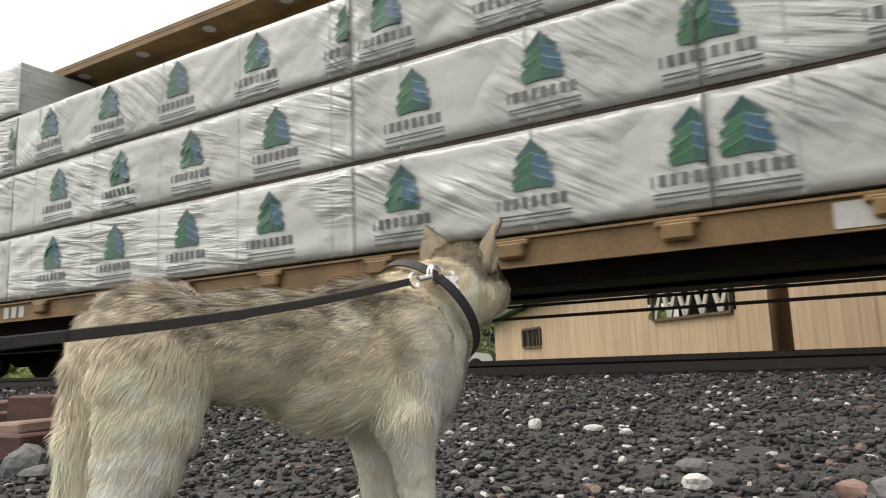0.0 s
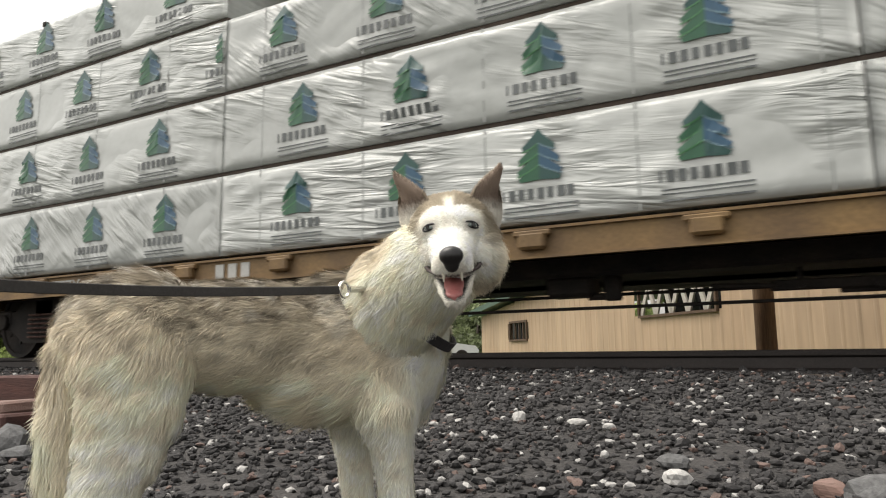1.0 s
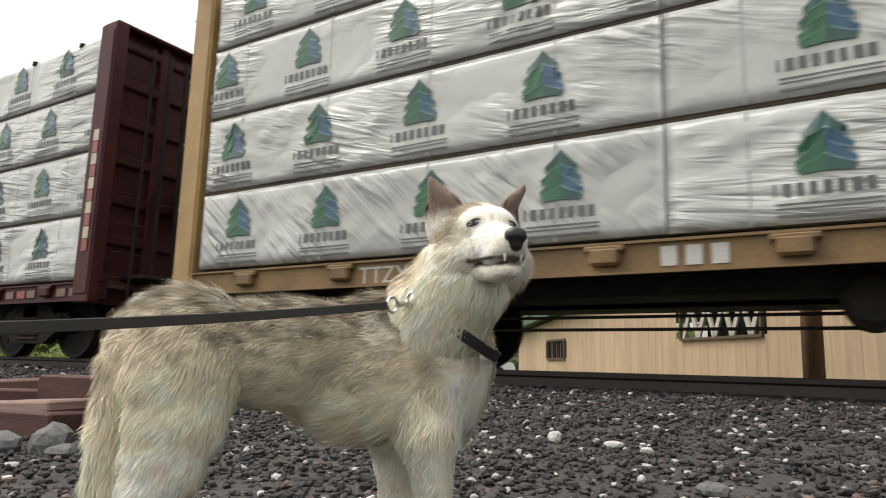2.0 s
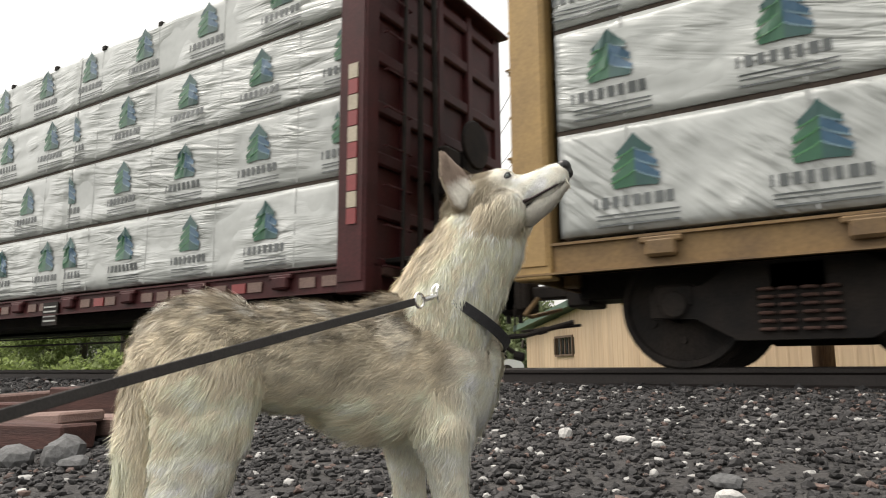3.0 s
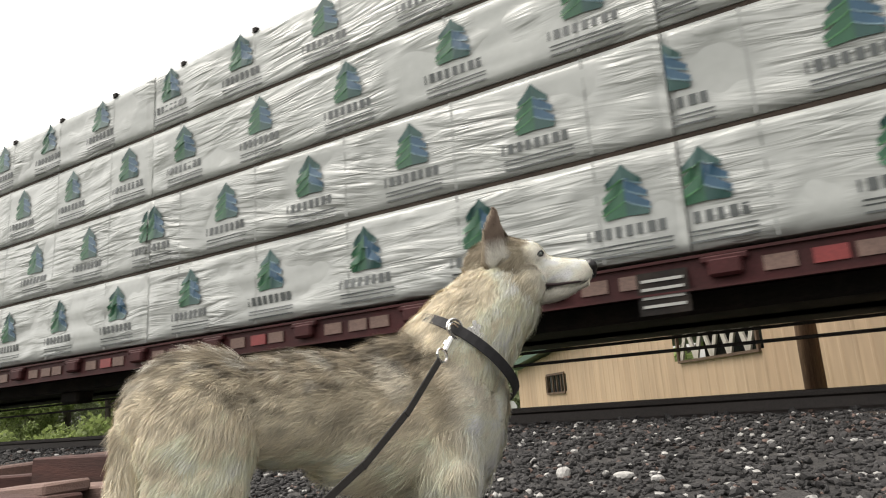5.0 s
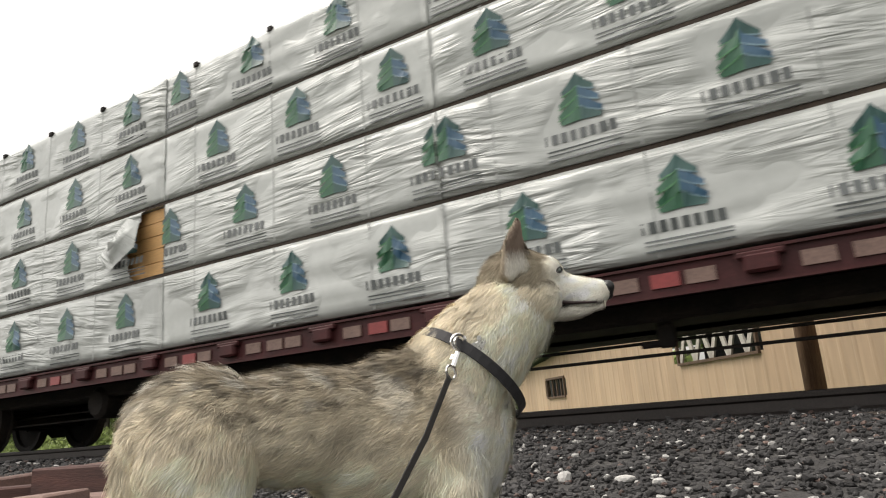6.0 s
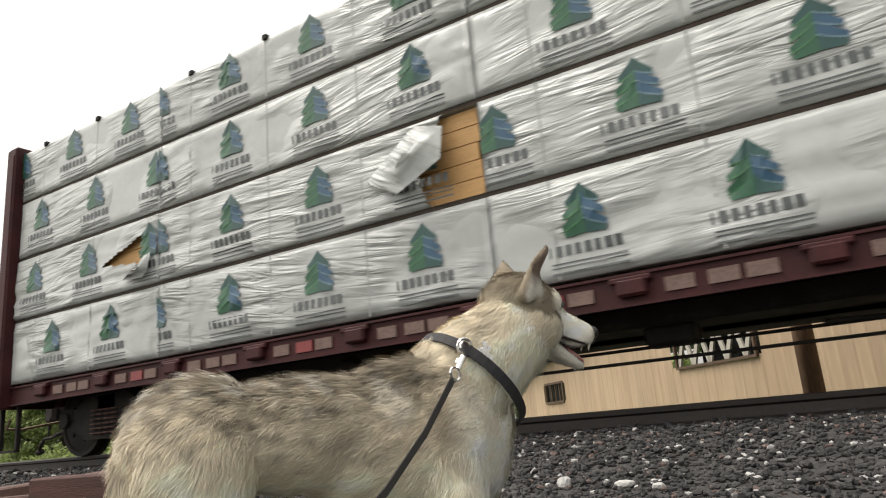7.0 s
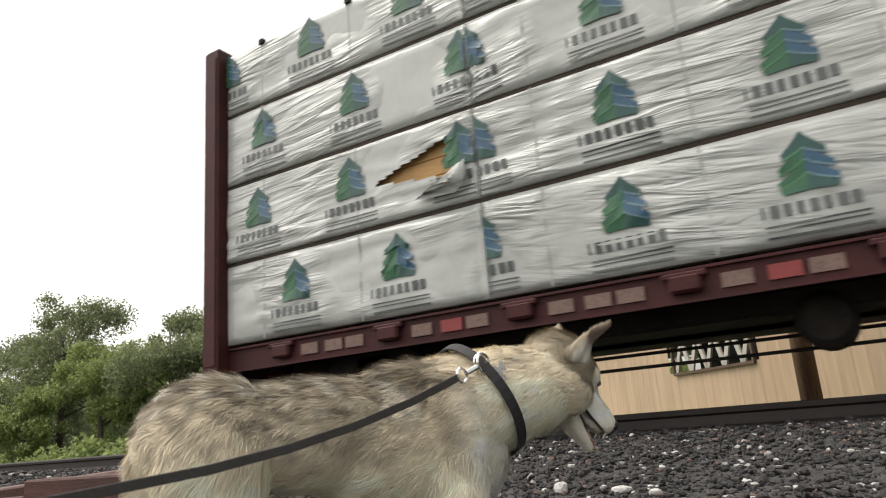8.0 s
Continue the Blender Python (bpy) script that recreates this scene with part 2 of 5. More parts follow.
def build_ground():
    xs = [-3000, -400, -120, -60, -30, -20] + list(np.arange(-16, 8.01, 0.25)) + [15, 30, 80, 300, 3000]
    ys = [-3000, -300, -60, -20, -8, -4] + list(np.arange(-2, 10.01, 0.25)) + [12, 16, 25, 40, 80, 200, 800, 3000]
    b = Build()
    vs = []
    for y in ys:
        for x in xs:
            z = ground_z(x, y)
            if -16 <= x <= 8 and -2 <= y <= 10:
                z += 0.02 * noise.noise(Vector((x * 1.3, y * 1.3, 0))) + 0.012 * noise.noise(Vector((x * 4, y * 4, 3)))
            vs.append((x, y, z - 0.012))
    w = len(xs)
    soil, grass = [], []
    for j in range(len(ys) - 1):
        for i in range(w - 1):
            (grass if ys[j] >= 9.5 or ys[j] < -8 else soil).append((j * w + i, j * w + i + 1, (j + 1) * w + i + 1, (j + 1) * w + i))
    b.add(vs, soil, 0)
    b.f += grass
    b.m += [1] * len(grass)
    g = part("ground", b, [GROUND, GRASS], smooth=True)
    tagged(g, "dark gravelly soil shoulder with rough grass beyond the track", "ground", kind="structure")


def stone_shapes(rng, count):
    """Unit angular stones, each a jittered icosahedron."""
    bm = bmesh.new()
    bmesh.ops.create_icosphere(bm, subdivisions=1, radius=1)
    base = np.array([v.co[:] for v in bm.verts])
    tris = np.array([[v.index for v in f.verts] for f in bm.faces])
    bm.free()
    out = []
    for _ in range(count):
        s = base * rng.uniform(0.6, 1.15, (len(base), 1)) * rng.uniform((0.8, 0.6, 0.4), (1.25, 1.0, 0.75))
        out.append(s)
    return out, tris


def build_gravel():
    rng = np.random.default_rng(5)
    shapes, tris = stone_shapes(rng, 40)
    spots = []
    for x0, x1, y0, y1, n, lo, hi in ((-3.2, 1.6, 1.5, 3.3, 9000, 0.010, 0.024), (-3.2, 1.6, 3.3, 5.2, 7600, 0.012, 0.027), (-9, -3.2, 1.2, 5.2, 9500, 0.014, 0.032),
                                      (-3.2, 1.6, 0.4, 1.5, 3000, 0.011, 0.026), (-26, -9, 1.0, 5.2, 7000, 0.03, 0.06), (-14, 3, 5.2, 9.0, 7000, 0.02, 0.045), (-40, -14, 5.0, 9.0, 4000, 0.04, 0.08), (-9, 7, -3.0, 0.4, 7000, 0.015, 0.035), (1.6, 8, 0.4, 5.2, 4500, 0.018, 0.04), (-9, -3.2, 0.4, 1.2, 1500, 0.015, 0.035)):
        p = rng.uniform((x0, y0, lo), (x1, y1, hi), (n, 3))
        spots.append(p)
    spots = np.concatenate(spots)
    vs, fs, ms = [], [], []
    nv = len(shapes[0])
    for i, (x, y, r) in enumerate(spots):
        a, t = rng.uniform(0, 6.28), rng.uniform(-0.5, 0.5)
        ca, sa, ct, st = math.cos(a), math.sin(a), math.cos(t), math.sin(t)
        s = shapes[i % 40] * r * (1.5 if rng.random() < 0.06 else 1.0)
        s = np.stack([s[:, 0], s[:, 1] * ct - s[:, 2] * st, s[:, 1] * st + s[:, 2] * ct], 1)
        s = np.stack([s[:, 0] * ca - s[:, 1] * sa, s[:, 0] * sa + s[:, 1] * ca, s[:, 2]], 1)
        z = ground_z(x, y) + 0.02 * noise.noise(Vector((x * 1.3, y * 1.3, 0))) + 0.012 * noise.noise(Vector((x * 4, y * 4, 3)))
        vs.append(s + (x, y, z - 0.012 + r * rng.uniform(-0.1, 0.75)))
        fs.append(tris + i * nv)
        u = rng.random()
        ms.append(1 if u < 0.05 else 2 if u < 0.1 else 0)
    b = Build()
    b.v, b.f, b.m = np.concatenate(vs).tolist(), np.concatenate(fs).tolist(), np.repeat(ms, len(tris)).tolist()
    g = part("ballast_gravel", b, [GRAVEL, GRAVEL_PALE, GRAVEL_RUST])
    tagged(g, "dark grey crushed-stone ballast with scattered white chips", "gravel", kind="stuff")


def rock_mesh(name, rng, sx, sy, sz, mat):
    bm = bmesh.new()
    bmesh.ops.create_icosphere(bm, subdivisions=2, radius=1)
    o = Vector(rng.uniform(-9, 9, 3))
    for v in bm.verts:
        k = 1 + 0.35 * noise.noise(v.co * 1.1 + o) + 0.12 * noise.noise(v.co * 3.5 + o)
        v.co = Vector((v.co.x * sx * k, v.co.y * sy * k, v.co.z * sz * k))
    return Build().bm(bm).mesh(name, [mat])


def build_rocks():
    rng = np.random.default_rng(8)
    for x, y, sx, sy, sz, mat, lab in (
            (-0.41, 2.14, 0.043, 0.034, 0.026, GRAVEL_PALE, "rounded pale cream stone lying on the ballast"),
            (-1.27, 3.02, 0.032, 0.028, 0.03, GRAVEL_PALE, "small white stone lying on the ballast"),
            (-0.98, 2.98, 0.052, 0.03, 0.017, GRAVEL_PALE, "flat white stone chip lying on the ballast"),
            (-0.82, 2.9, 0.028, 0.02, 0.016, GRAVEL_PALE, "small white stone chip lying on the ballast"),
            (0.12, 2.1, 0.12, 0.075, 0.05, ROCK, "larger dark grey rock among the ballast"),
            (-0.02, 2.12, 0.05, 0.025, 0.03, TIMBER_PINK, "pinkish pale stone slab beside the dark rock"),
            (-0.46, 2.35, 0.055, 0.035, 0.025, ROCK, "low dark grey rock among the ballast"),
            (-3.15, 1.78, 0.13, 0.09, 0.085, ROCK, "grey angular rock beside the old timbers"),
            (-3.32, 1.66, 0.10, 0.08, 0.06, ROCK, "grey angular rock beside the old timbers"),
            (-2.95, 1.72, 0.07, 0.06, 0.04, ROCK, "grey rounded rock beside the old timbers")):
        ob = new("rock", rock_mesh("rock", rng, sx, sy, sz, mat))
        ob.matrix_world = pose(x, y, ground_z(x, y) + sz * 0.35, 0, 0, rng.uniform(-40, 40))
        tagged(ob, lab, "rock")


def build_track():
    for y, nm in ((5.47, "rail"), (6.95, "rail")):
        prof = [(-0.07, 0), (0.07, 0), (0.07, 0.012), (0.012, 0.03), (0.009, 0.10), (0.034, 0.115), (0.036, 0.14), (0.028, 0.152), (-0.028, 0.152), (-0.036, 0.14), (-0.034, 0.115), (-0.009, 0.10), (-0.012, 0.03), (-0.07, 0.012)]
        b, n = Build(), len(prof)
        vs = [(x, y + p, RAIL_TOP - 0.152 + q) for x in (-160, 60) for p, q in prof]
        fs = [(i, (i + 1) % n, n + (i + 1) % n, n + i) for i in range(n)]
        b.add(vs, [f for i, f in enumerate(fs) if i not in (7,)], 0)
        b.f.append(fs[7])
        b.m.append(1)
        b.add([(x, y + p, RAIL_TOP - 0.152 + q) for x in (-160, 60) for p, q in prof[:0]], [])
        tagged(part(nm, b, [RAIL_STEEL, RAIL_SHINE]), "dark steel rail with a worn bright running head", "rail", kind="structure")
    bed = tagged(new("track_ties"), "weathered wooden cross ties half buried in ballast", "railway ties", kind="structure")
    me = Build().box(-0.115, 0.115, 4.95, 7.47, 0.12, 0.278, 0.012).mesh("tie", [TIE])
    for i in range(90):
        o = new("tie", me)
        o.parent, o.location = bed, (-38 + i * 0.52, random.uniform(-0.03, 0.03), 0)


build_ground()
build_gravel()
build_rocks()
build_track()

# ---- the lumber train ----
FACE = 4.85          # y of the near load face
TIERS = ((1.40, 2.215), (2.25, 3.065), (3.10, 3.885), (3.92, 4.65))   # bottom to top


def slack(x, z, seed):
    """How far the loose wrap stands out from the pack at a place on its face."""
    a = (-0.12, 0.10, -0.05, 0.16)[seed % 4] if seed > 100 else (-0.55, 0.35, -0.2, 0.6)[seed % 4]
    u, w = x * math.cos(a) + z * math.sin(a), -x * math.sin(a) + z * math.cos(a)
    amp = max(0.0, noise.noise(Vector((x * 0.8, z * 0.8, seed * 3.1))) + 0.35)
    ridge = 1 - abs(noise.noise(Vector((u * 0.7, w * 6.5, seed * 1.7))))
    return 0.012 + 0.034 * amp * ridge ** 3 + 0.008 * noise.noise(Vector((x * 2.2, z * 2.2, seed)))


def pack_mesh(x0, x1, z0, z1, seed, hole=None):
    """A wrapped pack: face with slack wrap and rounded edges, plain ends, top and back. hole: a torn patch left open."""
    b = Build()
    nx, nz = (int((x1 - x0) / 0.028), 30) if hole else (max(8, int((x1 - x0) / 0.07)), 13)
    xs, zs = np.linspace(x0 + 0.006, x1 - 0.006, nx + 1), np.linspace(z0 + 0.004, z1 - 0.004, nz + 1)
    vs = []
    for z in zs:
        for x in xs:
            e = min(x - x0, x1 - x, (z - z0) * 1.2, (z1 - z) * 1.2)
            k = min(1.0, e / 0.03)
            y = FACE + 0.02 * (1 - k) ** 2 - slack(x, z, seed) * (0.3 + 0.7 * k)
            vs.append((x, y, z))
    w = nx + 1
    fs = []
    for j in range(nz):
        for i in range(nx):
            cx, cz = (xs[i] + xs[i + 1]) / 2, (zs[j] + zs[j + 1]) / 2
            if hole and hole(cx, cz):
                continue
            fs.append((j * w + i, j * w + i + 1, (j + 1) * w + i + 1, (j + 1) * w + i))
    b.add(vs, fs)
    back = 6.08
    n = len(b.v)
    bl, br, tl, tr = 0, nx, nz * w, nz * w + nx
    b.v += [(x0, back, z0), (x1, back, z0), (x0, back, z1), (x1, back, z1)]
    b.f += [tuple(reversed([j * w for j in range(nz + 1)])) + (n, n + 2), tuple(j * w + nx for j in range(nz + 1)) + (n + 3, n + 1),
            tuple(nz * w + i for i in range(nx + 1)) + (n + 3, n + 2), tuple(reversed(range(nx + 1))) + (n, n + 1), (n, n + 2, n + 3, n + 1)]
    b.m += [0] * 5
    me = b.mesh("lumber_pack", [WRAP_TAUT if seed > 100 else WRAP])
    me.polygons.foreach_set("use_smooth", [i < len(fs) for i in range(len(b.f))])
    return me


def sheet_piece(b, poly, cx, cz, seed, x0, x1, mat, lift):
    """A printed patch that follows the wrap; kept inside the pack."""
    pts = [(min(max(cx + px, x0 + 0.01), x1 - 0.01), cz + pz) for px, pz in poly]
    if max(p[0] for p in pts) - min(p[0] for p in pts) < 0.012:
        return
    b.add([(x, FACE - slack(x, z, seed) - lift, z) for x, z in pts], [tuple(range(len(pts)))], mat)


def print_logo(pack, cx, cz, seed, x0, x1):
    """Stylised conifer print: four stacked chevron layers, green to blue; under it plain bars for the lettering."""
    b = Build()
    h, w = 0.40, 0.345
    for k in range(4):
        top, half, drop = h * (0.5, 0.30, 0.08, -0.15)[k], w * (0.39, 0.48, 0.52, 0.50)[k], (0.140, 0.158, 0.160, 0.125)[k]
        for side, mats in ((-1, (3, 0, 0, 0)), (1, (3, 2, 2, 3))):
            n = 5

            def hi(u):
                return top - drop * u ** 0.85

            def lo(u):
                return hi(u) - 0.075 * (1 - u) - 0.046 if k < 3 else -0.5 * h - 0.012 * u
            for i in range(n):
                u0, u1 = i / n, (i + 1) / n
                q = [(side * half * u0, lo(u0)), (side * half * (u1 if i < n - 1 else 0.90), lo(u1)), (side * half * u1, max(hi(u1), lo(u1) + 0.002)), (side * half * u0, hi(u0))]
                sheet_piece(b, q if side > 0 else q[::-1], cx, cz, seed, x0, x1, mats[k], 0.0165 - 0.0015 * k)
                if k < 3:
                    e = [(side * half * u0, lo(u0)), (side * half * u1, lo(u1)), (side * half * u1, lo(u1) + 0.013), (side * half * u0, lo(u0) + 0.010)]
                    sheet_piece(b, e if side > 0 else e[::-1], cx, cz, seed, x0, x1, 4 if side > 0 else 1, 0.0173 - 0.0015 * k)
    if b.f:
        part("tree_print", b, [TREE_GREEN, TREE_LIGHT, TREE_BLUE, TREE_DARK, TREE_PALE], pack, "green and blue conifer print")
    t = Build()
    for i in range(8):
        px = -0.31 + i * 0.078 - (0.0 if i == 0 else 0.025)
        wd = (0.016, 0.054, 0.05, 0.046, 0.052, 0.046, 0.06, 0.052)[i]
        sheet_piece(t, [(px, -0.345), (px + wd, -0.345), (px + wd, -0.262), (px, -0.262)], cx, cz, seed, x0, x1, 0, 0.006)
    for zz, hh in ((-0.40, 0.012), (-0.43, 0.010), (-0.475, 0.014)):
        for i in range(6):
            px = -0.30 + i * 0.1
            sheet_piece(t, [(px, zz - hh / 2), (px + 0.1, zz - hh / 2), (px + 0.1, zz + hh / 2), (px, zz + hh / 2)], cx, cz, seed, x0, x1, 0, 0.006)
    if t.f:
        tagged(part("lettering", t, [INK], pack, "dark grey lettering bars"), kind="stuff")


def tear_a(x, z):
    return x > -31.42 + 0.35 * abs(z - 2.7) and z < 3.06 and x > -31.5 + (z - 2.25) * 0.55


def tear_b(x, z):
    return -35.95 < x < -34.98 and 2.5 + 0.12 * abs(x + 35.0) < z < 2.62 + 0.33 * (x + 36.0) ** 1 * 0.9 and x < -35.1


def load_packs(car, packs, base):
    """packs: x0, x1 and, tier by tier from the bottom, the place of the first print (None: no pack)."""
    seed = base
    for x0, x1, firsts in packs:
        for (z0, z1), first in zip(TIERS, firsts):
            seed += 1
            if first is None:
                continue
            hole = None
            label = "lumber pack wrapped in white printed plastic"
            if base == 100 and z0 == 2.25 and x0 == -34.9:
                hole, label = tear_a, "lumber pack whose white plastic wrap is torn open"
            if base == 100 and z0 == 2.25 and x0 == -37.9:
                hole, label = tear_b, "lumber pack whose white plastic wrap is torn open"
            pk = part("lumber_pack", pack_mesh(x0, x1, z0, z1, seed, hole), WRAP, car, label)
            x = first
            while x < x1 + 0.12:
                if x > x0 - 0.12 and not (hole and (hole(x, z0 + 0.53) or hole(x, z0 + 0.4))):
                    print_logo(pk, x, z0 + 0.53, seed, x0, x1)
                x += 1.19
            # steel bands and edge protectors
            k = x0 + 0.55
            while k < x1 - 0.2:
                if not (hole and hole(k, z0 + 0.4)):
                    s = Build()
                    zz = np.linspace(z0 + 0.01, z1 - 0.01, 10)
                    s.add([(k + d, FACE - slack(k + d, z, seed) * 0.9 - 0.003, z) for z in zz for d in (-0.008, 0.008)], [(2 * i, 2 * i + 1, 2 * i + 3, 2 * i + 2) for i in range(9)])
                    part("band", s, [STRAP], pk)
                    if z1 > 4.6:
                        part("edge_protector", Build().box(k - 0.035, k + 0.035, FACE - 0.035, FACE + 0.05, z1 - 0.05, z1 + 0.012, 0.006), [BLACK_STEEL], pk, "black plastic corner protector")
                k += 1.19
            if hole:
                rows = 5
                hgt = (z1 - z0 - 0.02) / rows
                xx0, xx1 = (x0 + 2.4, x1) if hole is tear_a else (x0 + 1.7, x1 - 0.05)
                for r in range(rows):
                    part("board", Build().box(xx0, xx1 - 0.01 - 0.02 * (r % 3), FACE + 0.05, FACE + 0.2, z0 + 0.01 + r * hgt, z0 + 0.01 + (r + 1) * hgt - 0.005, 0.004), [LUMBER], pk, "bare orange-brown board")
                flap = Build()
                rng = np.random.default_rng(3)
                if hole is tear_a:
                    path = [(-31.95, 2.62), (-31.35, 3.03), (-30.98, 2.92), (-31.1, 2.6), (-31.5, 2.42)]
                    depth = (0.06, 0.05, 0.16, 0.24, 0.2)
                else:
                    path = [(-35.2, 2.50), (-34.98, 2.62), (-34.97, 2.42), (-35.15, 2.33), (-35.5, 2.38)]
                    depth = (0.05, 0.09, 0.12, 0.12, 0.06)
                c = np.mean(path, axis=0)
                vs, fs = [], []
                for ring in range(5):
                    k = 1 - ring / 5
                    for (px, pz), d in zip(path, depth):
                        vs.append((c[0] + (px - c[0]) * k + rng.normal(0, 0.02), FACE - d * (0.6 + 0.6 * (1 - k)) - rng.uniform(0, 0.04), c[1] + (pz - c[1]) * k + rng.normal(0, 0.02)))
                m = len(path)
                for ring in range(4):
                    for i in range(m):
                        a, bq = ring * m + i, ring * m + (i + 1) % m
                        fs.append((a, bq, bq + m, a + m))
                flap.add(vs, fs)
                part("loose_wrap", flap, [WRAP], pk, "crumpled loose flap of torn white wrap", smooth=True)
        # dark spacers between the tiers
        for (z0, z1), first in zip(TIERS[1:], firsts[1:]):
            if first is not None:
                part("spacer", Build().box(x0, x1, FACE + 0.015, 6.0, z0 - 0.038, z0 + 0.002), [DUNNAGE], car, "dark dunnage strip between tiers")


def wheelset_mesh():
    b = Build()
    for y, s in ((5.47, -1), (6.95, 1)):
        pr = [(0.13, 0.09), (0.40, 0.045), (0.41, 0.065), (0.457, 0.07), (0.457, -0.055), (0.49, -0.062), (0.49, -0.085), (0.40, -0.07), (0.38, -0.03), (0.13, -0.06)]
        n = 32
        vs = [(r * math.cos(a), y + s * o, r * math.sin(a)) for r, o in pr for a in [2 * math.pi * k / n for k in range(n)]]
        fs = [(j * n + k, j * n + (k + 1) % n, (j + 1) % len(pr) * n + (k + 1) % n, (j + 1) % len(pr) * n + k) for j in range(len(pr)) for k in range(n)]
        b.add(vs, fs)
        for k in range(6):
            a = k * math.pi / 3
            b.disc((0.25 * math.cos(a), y + s * 0.07, 0.25 * math.sin(a)), (0, 1, 0), 0.03, 0.03, 8)
    b.tube([(0, 5.28, 0), (0, 7.14, 0)], 0.085, 12)
    return b.mesh("wheelset", [BLACK_STEEL])


WHEELSET = wheelset_mesh()
WHEELSETS = []


def build_truck(car, cx):
    """Two wheelsets, cast side frames with bearing ends and spring nest, bolster."""
    zc = RAIL_TOP + 0.457
    for dx in (-0.82, 0.82):
        w = part("wheelset", WHEELSET, [BLACK_STEEL], car, "grimy steel wheels on an axle")
        w.location = (cx + dx, 0, zc)
        WHEELSETS.append((w, cx + dx, zc))
    for y in (5.27, 7.15):
        b = Build()
        prof = [(-1.0, 0.09), (-0.62, 0.13), (-0.38, 0.29), (0.38, 0.29), (0.62, 0.13), (1.0, 0.09), (1.0, -0.09), (0.68, -0.11), (0.4, -0.27), (-0.4, -0.27), (-0.68, -0.11), (-1.0, -0.09)]
        n = len(prof)
        vs = [(cx + px, yy, zc + pz) for yy in (y - 0.07, y + 0.07) for px, pz in prof]
        b.add(vs, [tuple(range(n)), tuple(range(2 * n - 1, n - 1, -1))] + [(i, i + n, (i + 1) % n + n, (i + 1) % n) for i in range(n)])
        for dx in (-0.82, 0.82):
            b.disc((cx + dx, y - 0.09 if y < 6 else y + 0.09, zc), (0, 1, 0), 0.10, 0.07, 16, b=0.01)
            b.box(cx + dx - 0.14, cx + dx + 0.14, y - 0.085, y + 0.085, zc - 0.02, zc + 0.15, 0.02)
        part("side_frame", b, [BLACK_STEEL], car, "cast steel truck side frame")
        for dx in (-0.2, -0.07, 0.07, 0.2):
            for k in range(6):
                sp = Build().disc((cx + dx, y - 0.085 if y < 6 else y + 0.085, zc - 0.2 + k * 0.055), (0, 0, 1), 0.055, 0.022, 10, b=0.006)
                part("spring_coil", sp, [RUST], car)
    part("bolster", Build().box(cx - 0.2, cx + 0.2, 5.2, 7.2, zc + 0.05, zc + 0.28, 0.03), [BLACK_STEEL], car)
    bb = Build()
    for dx in (-0.32, 0.32):
        bb.tube([(cx + dx, 5.5, zc - 0.12), (cx + dx * 0.9, 6.2, zc - 0.05), (cx + dx, 6.9, zc - 0.12)], 0.035, 8)
    part("brake_beam", bb, [BLACK_STEEL], car)


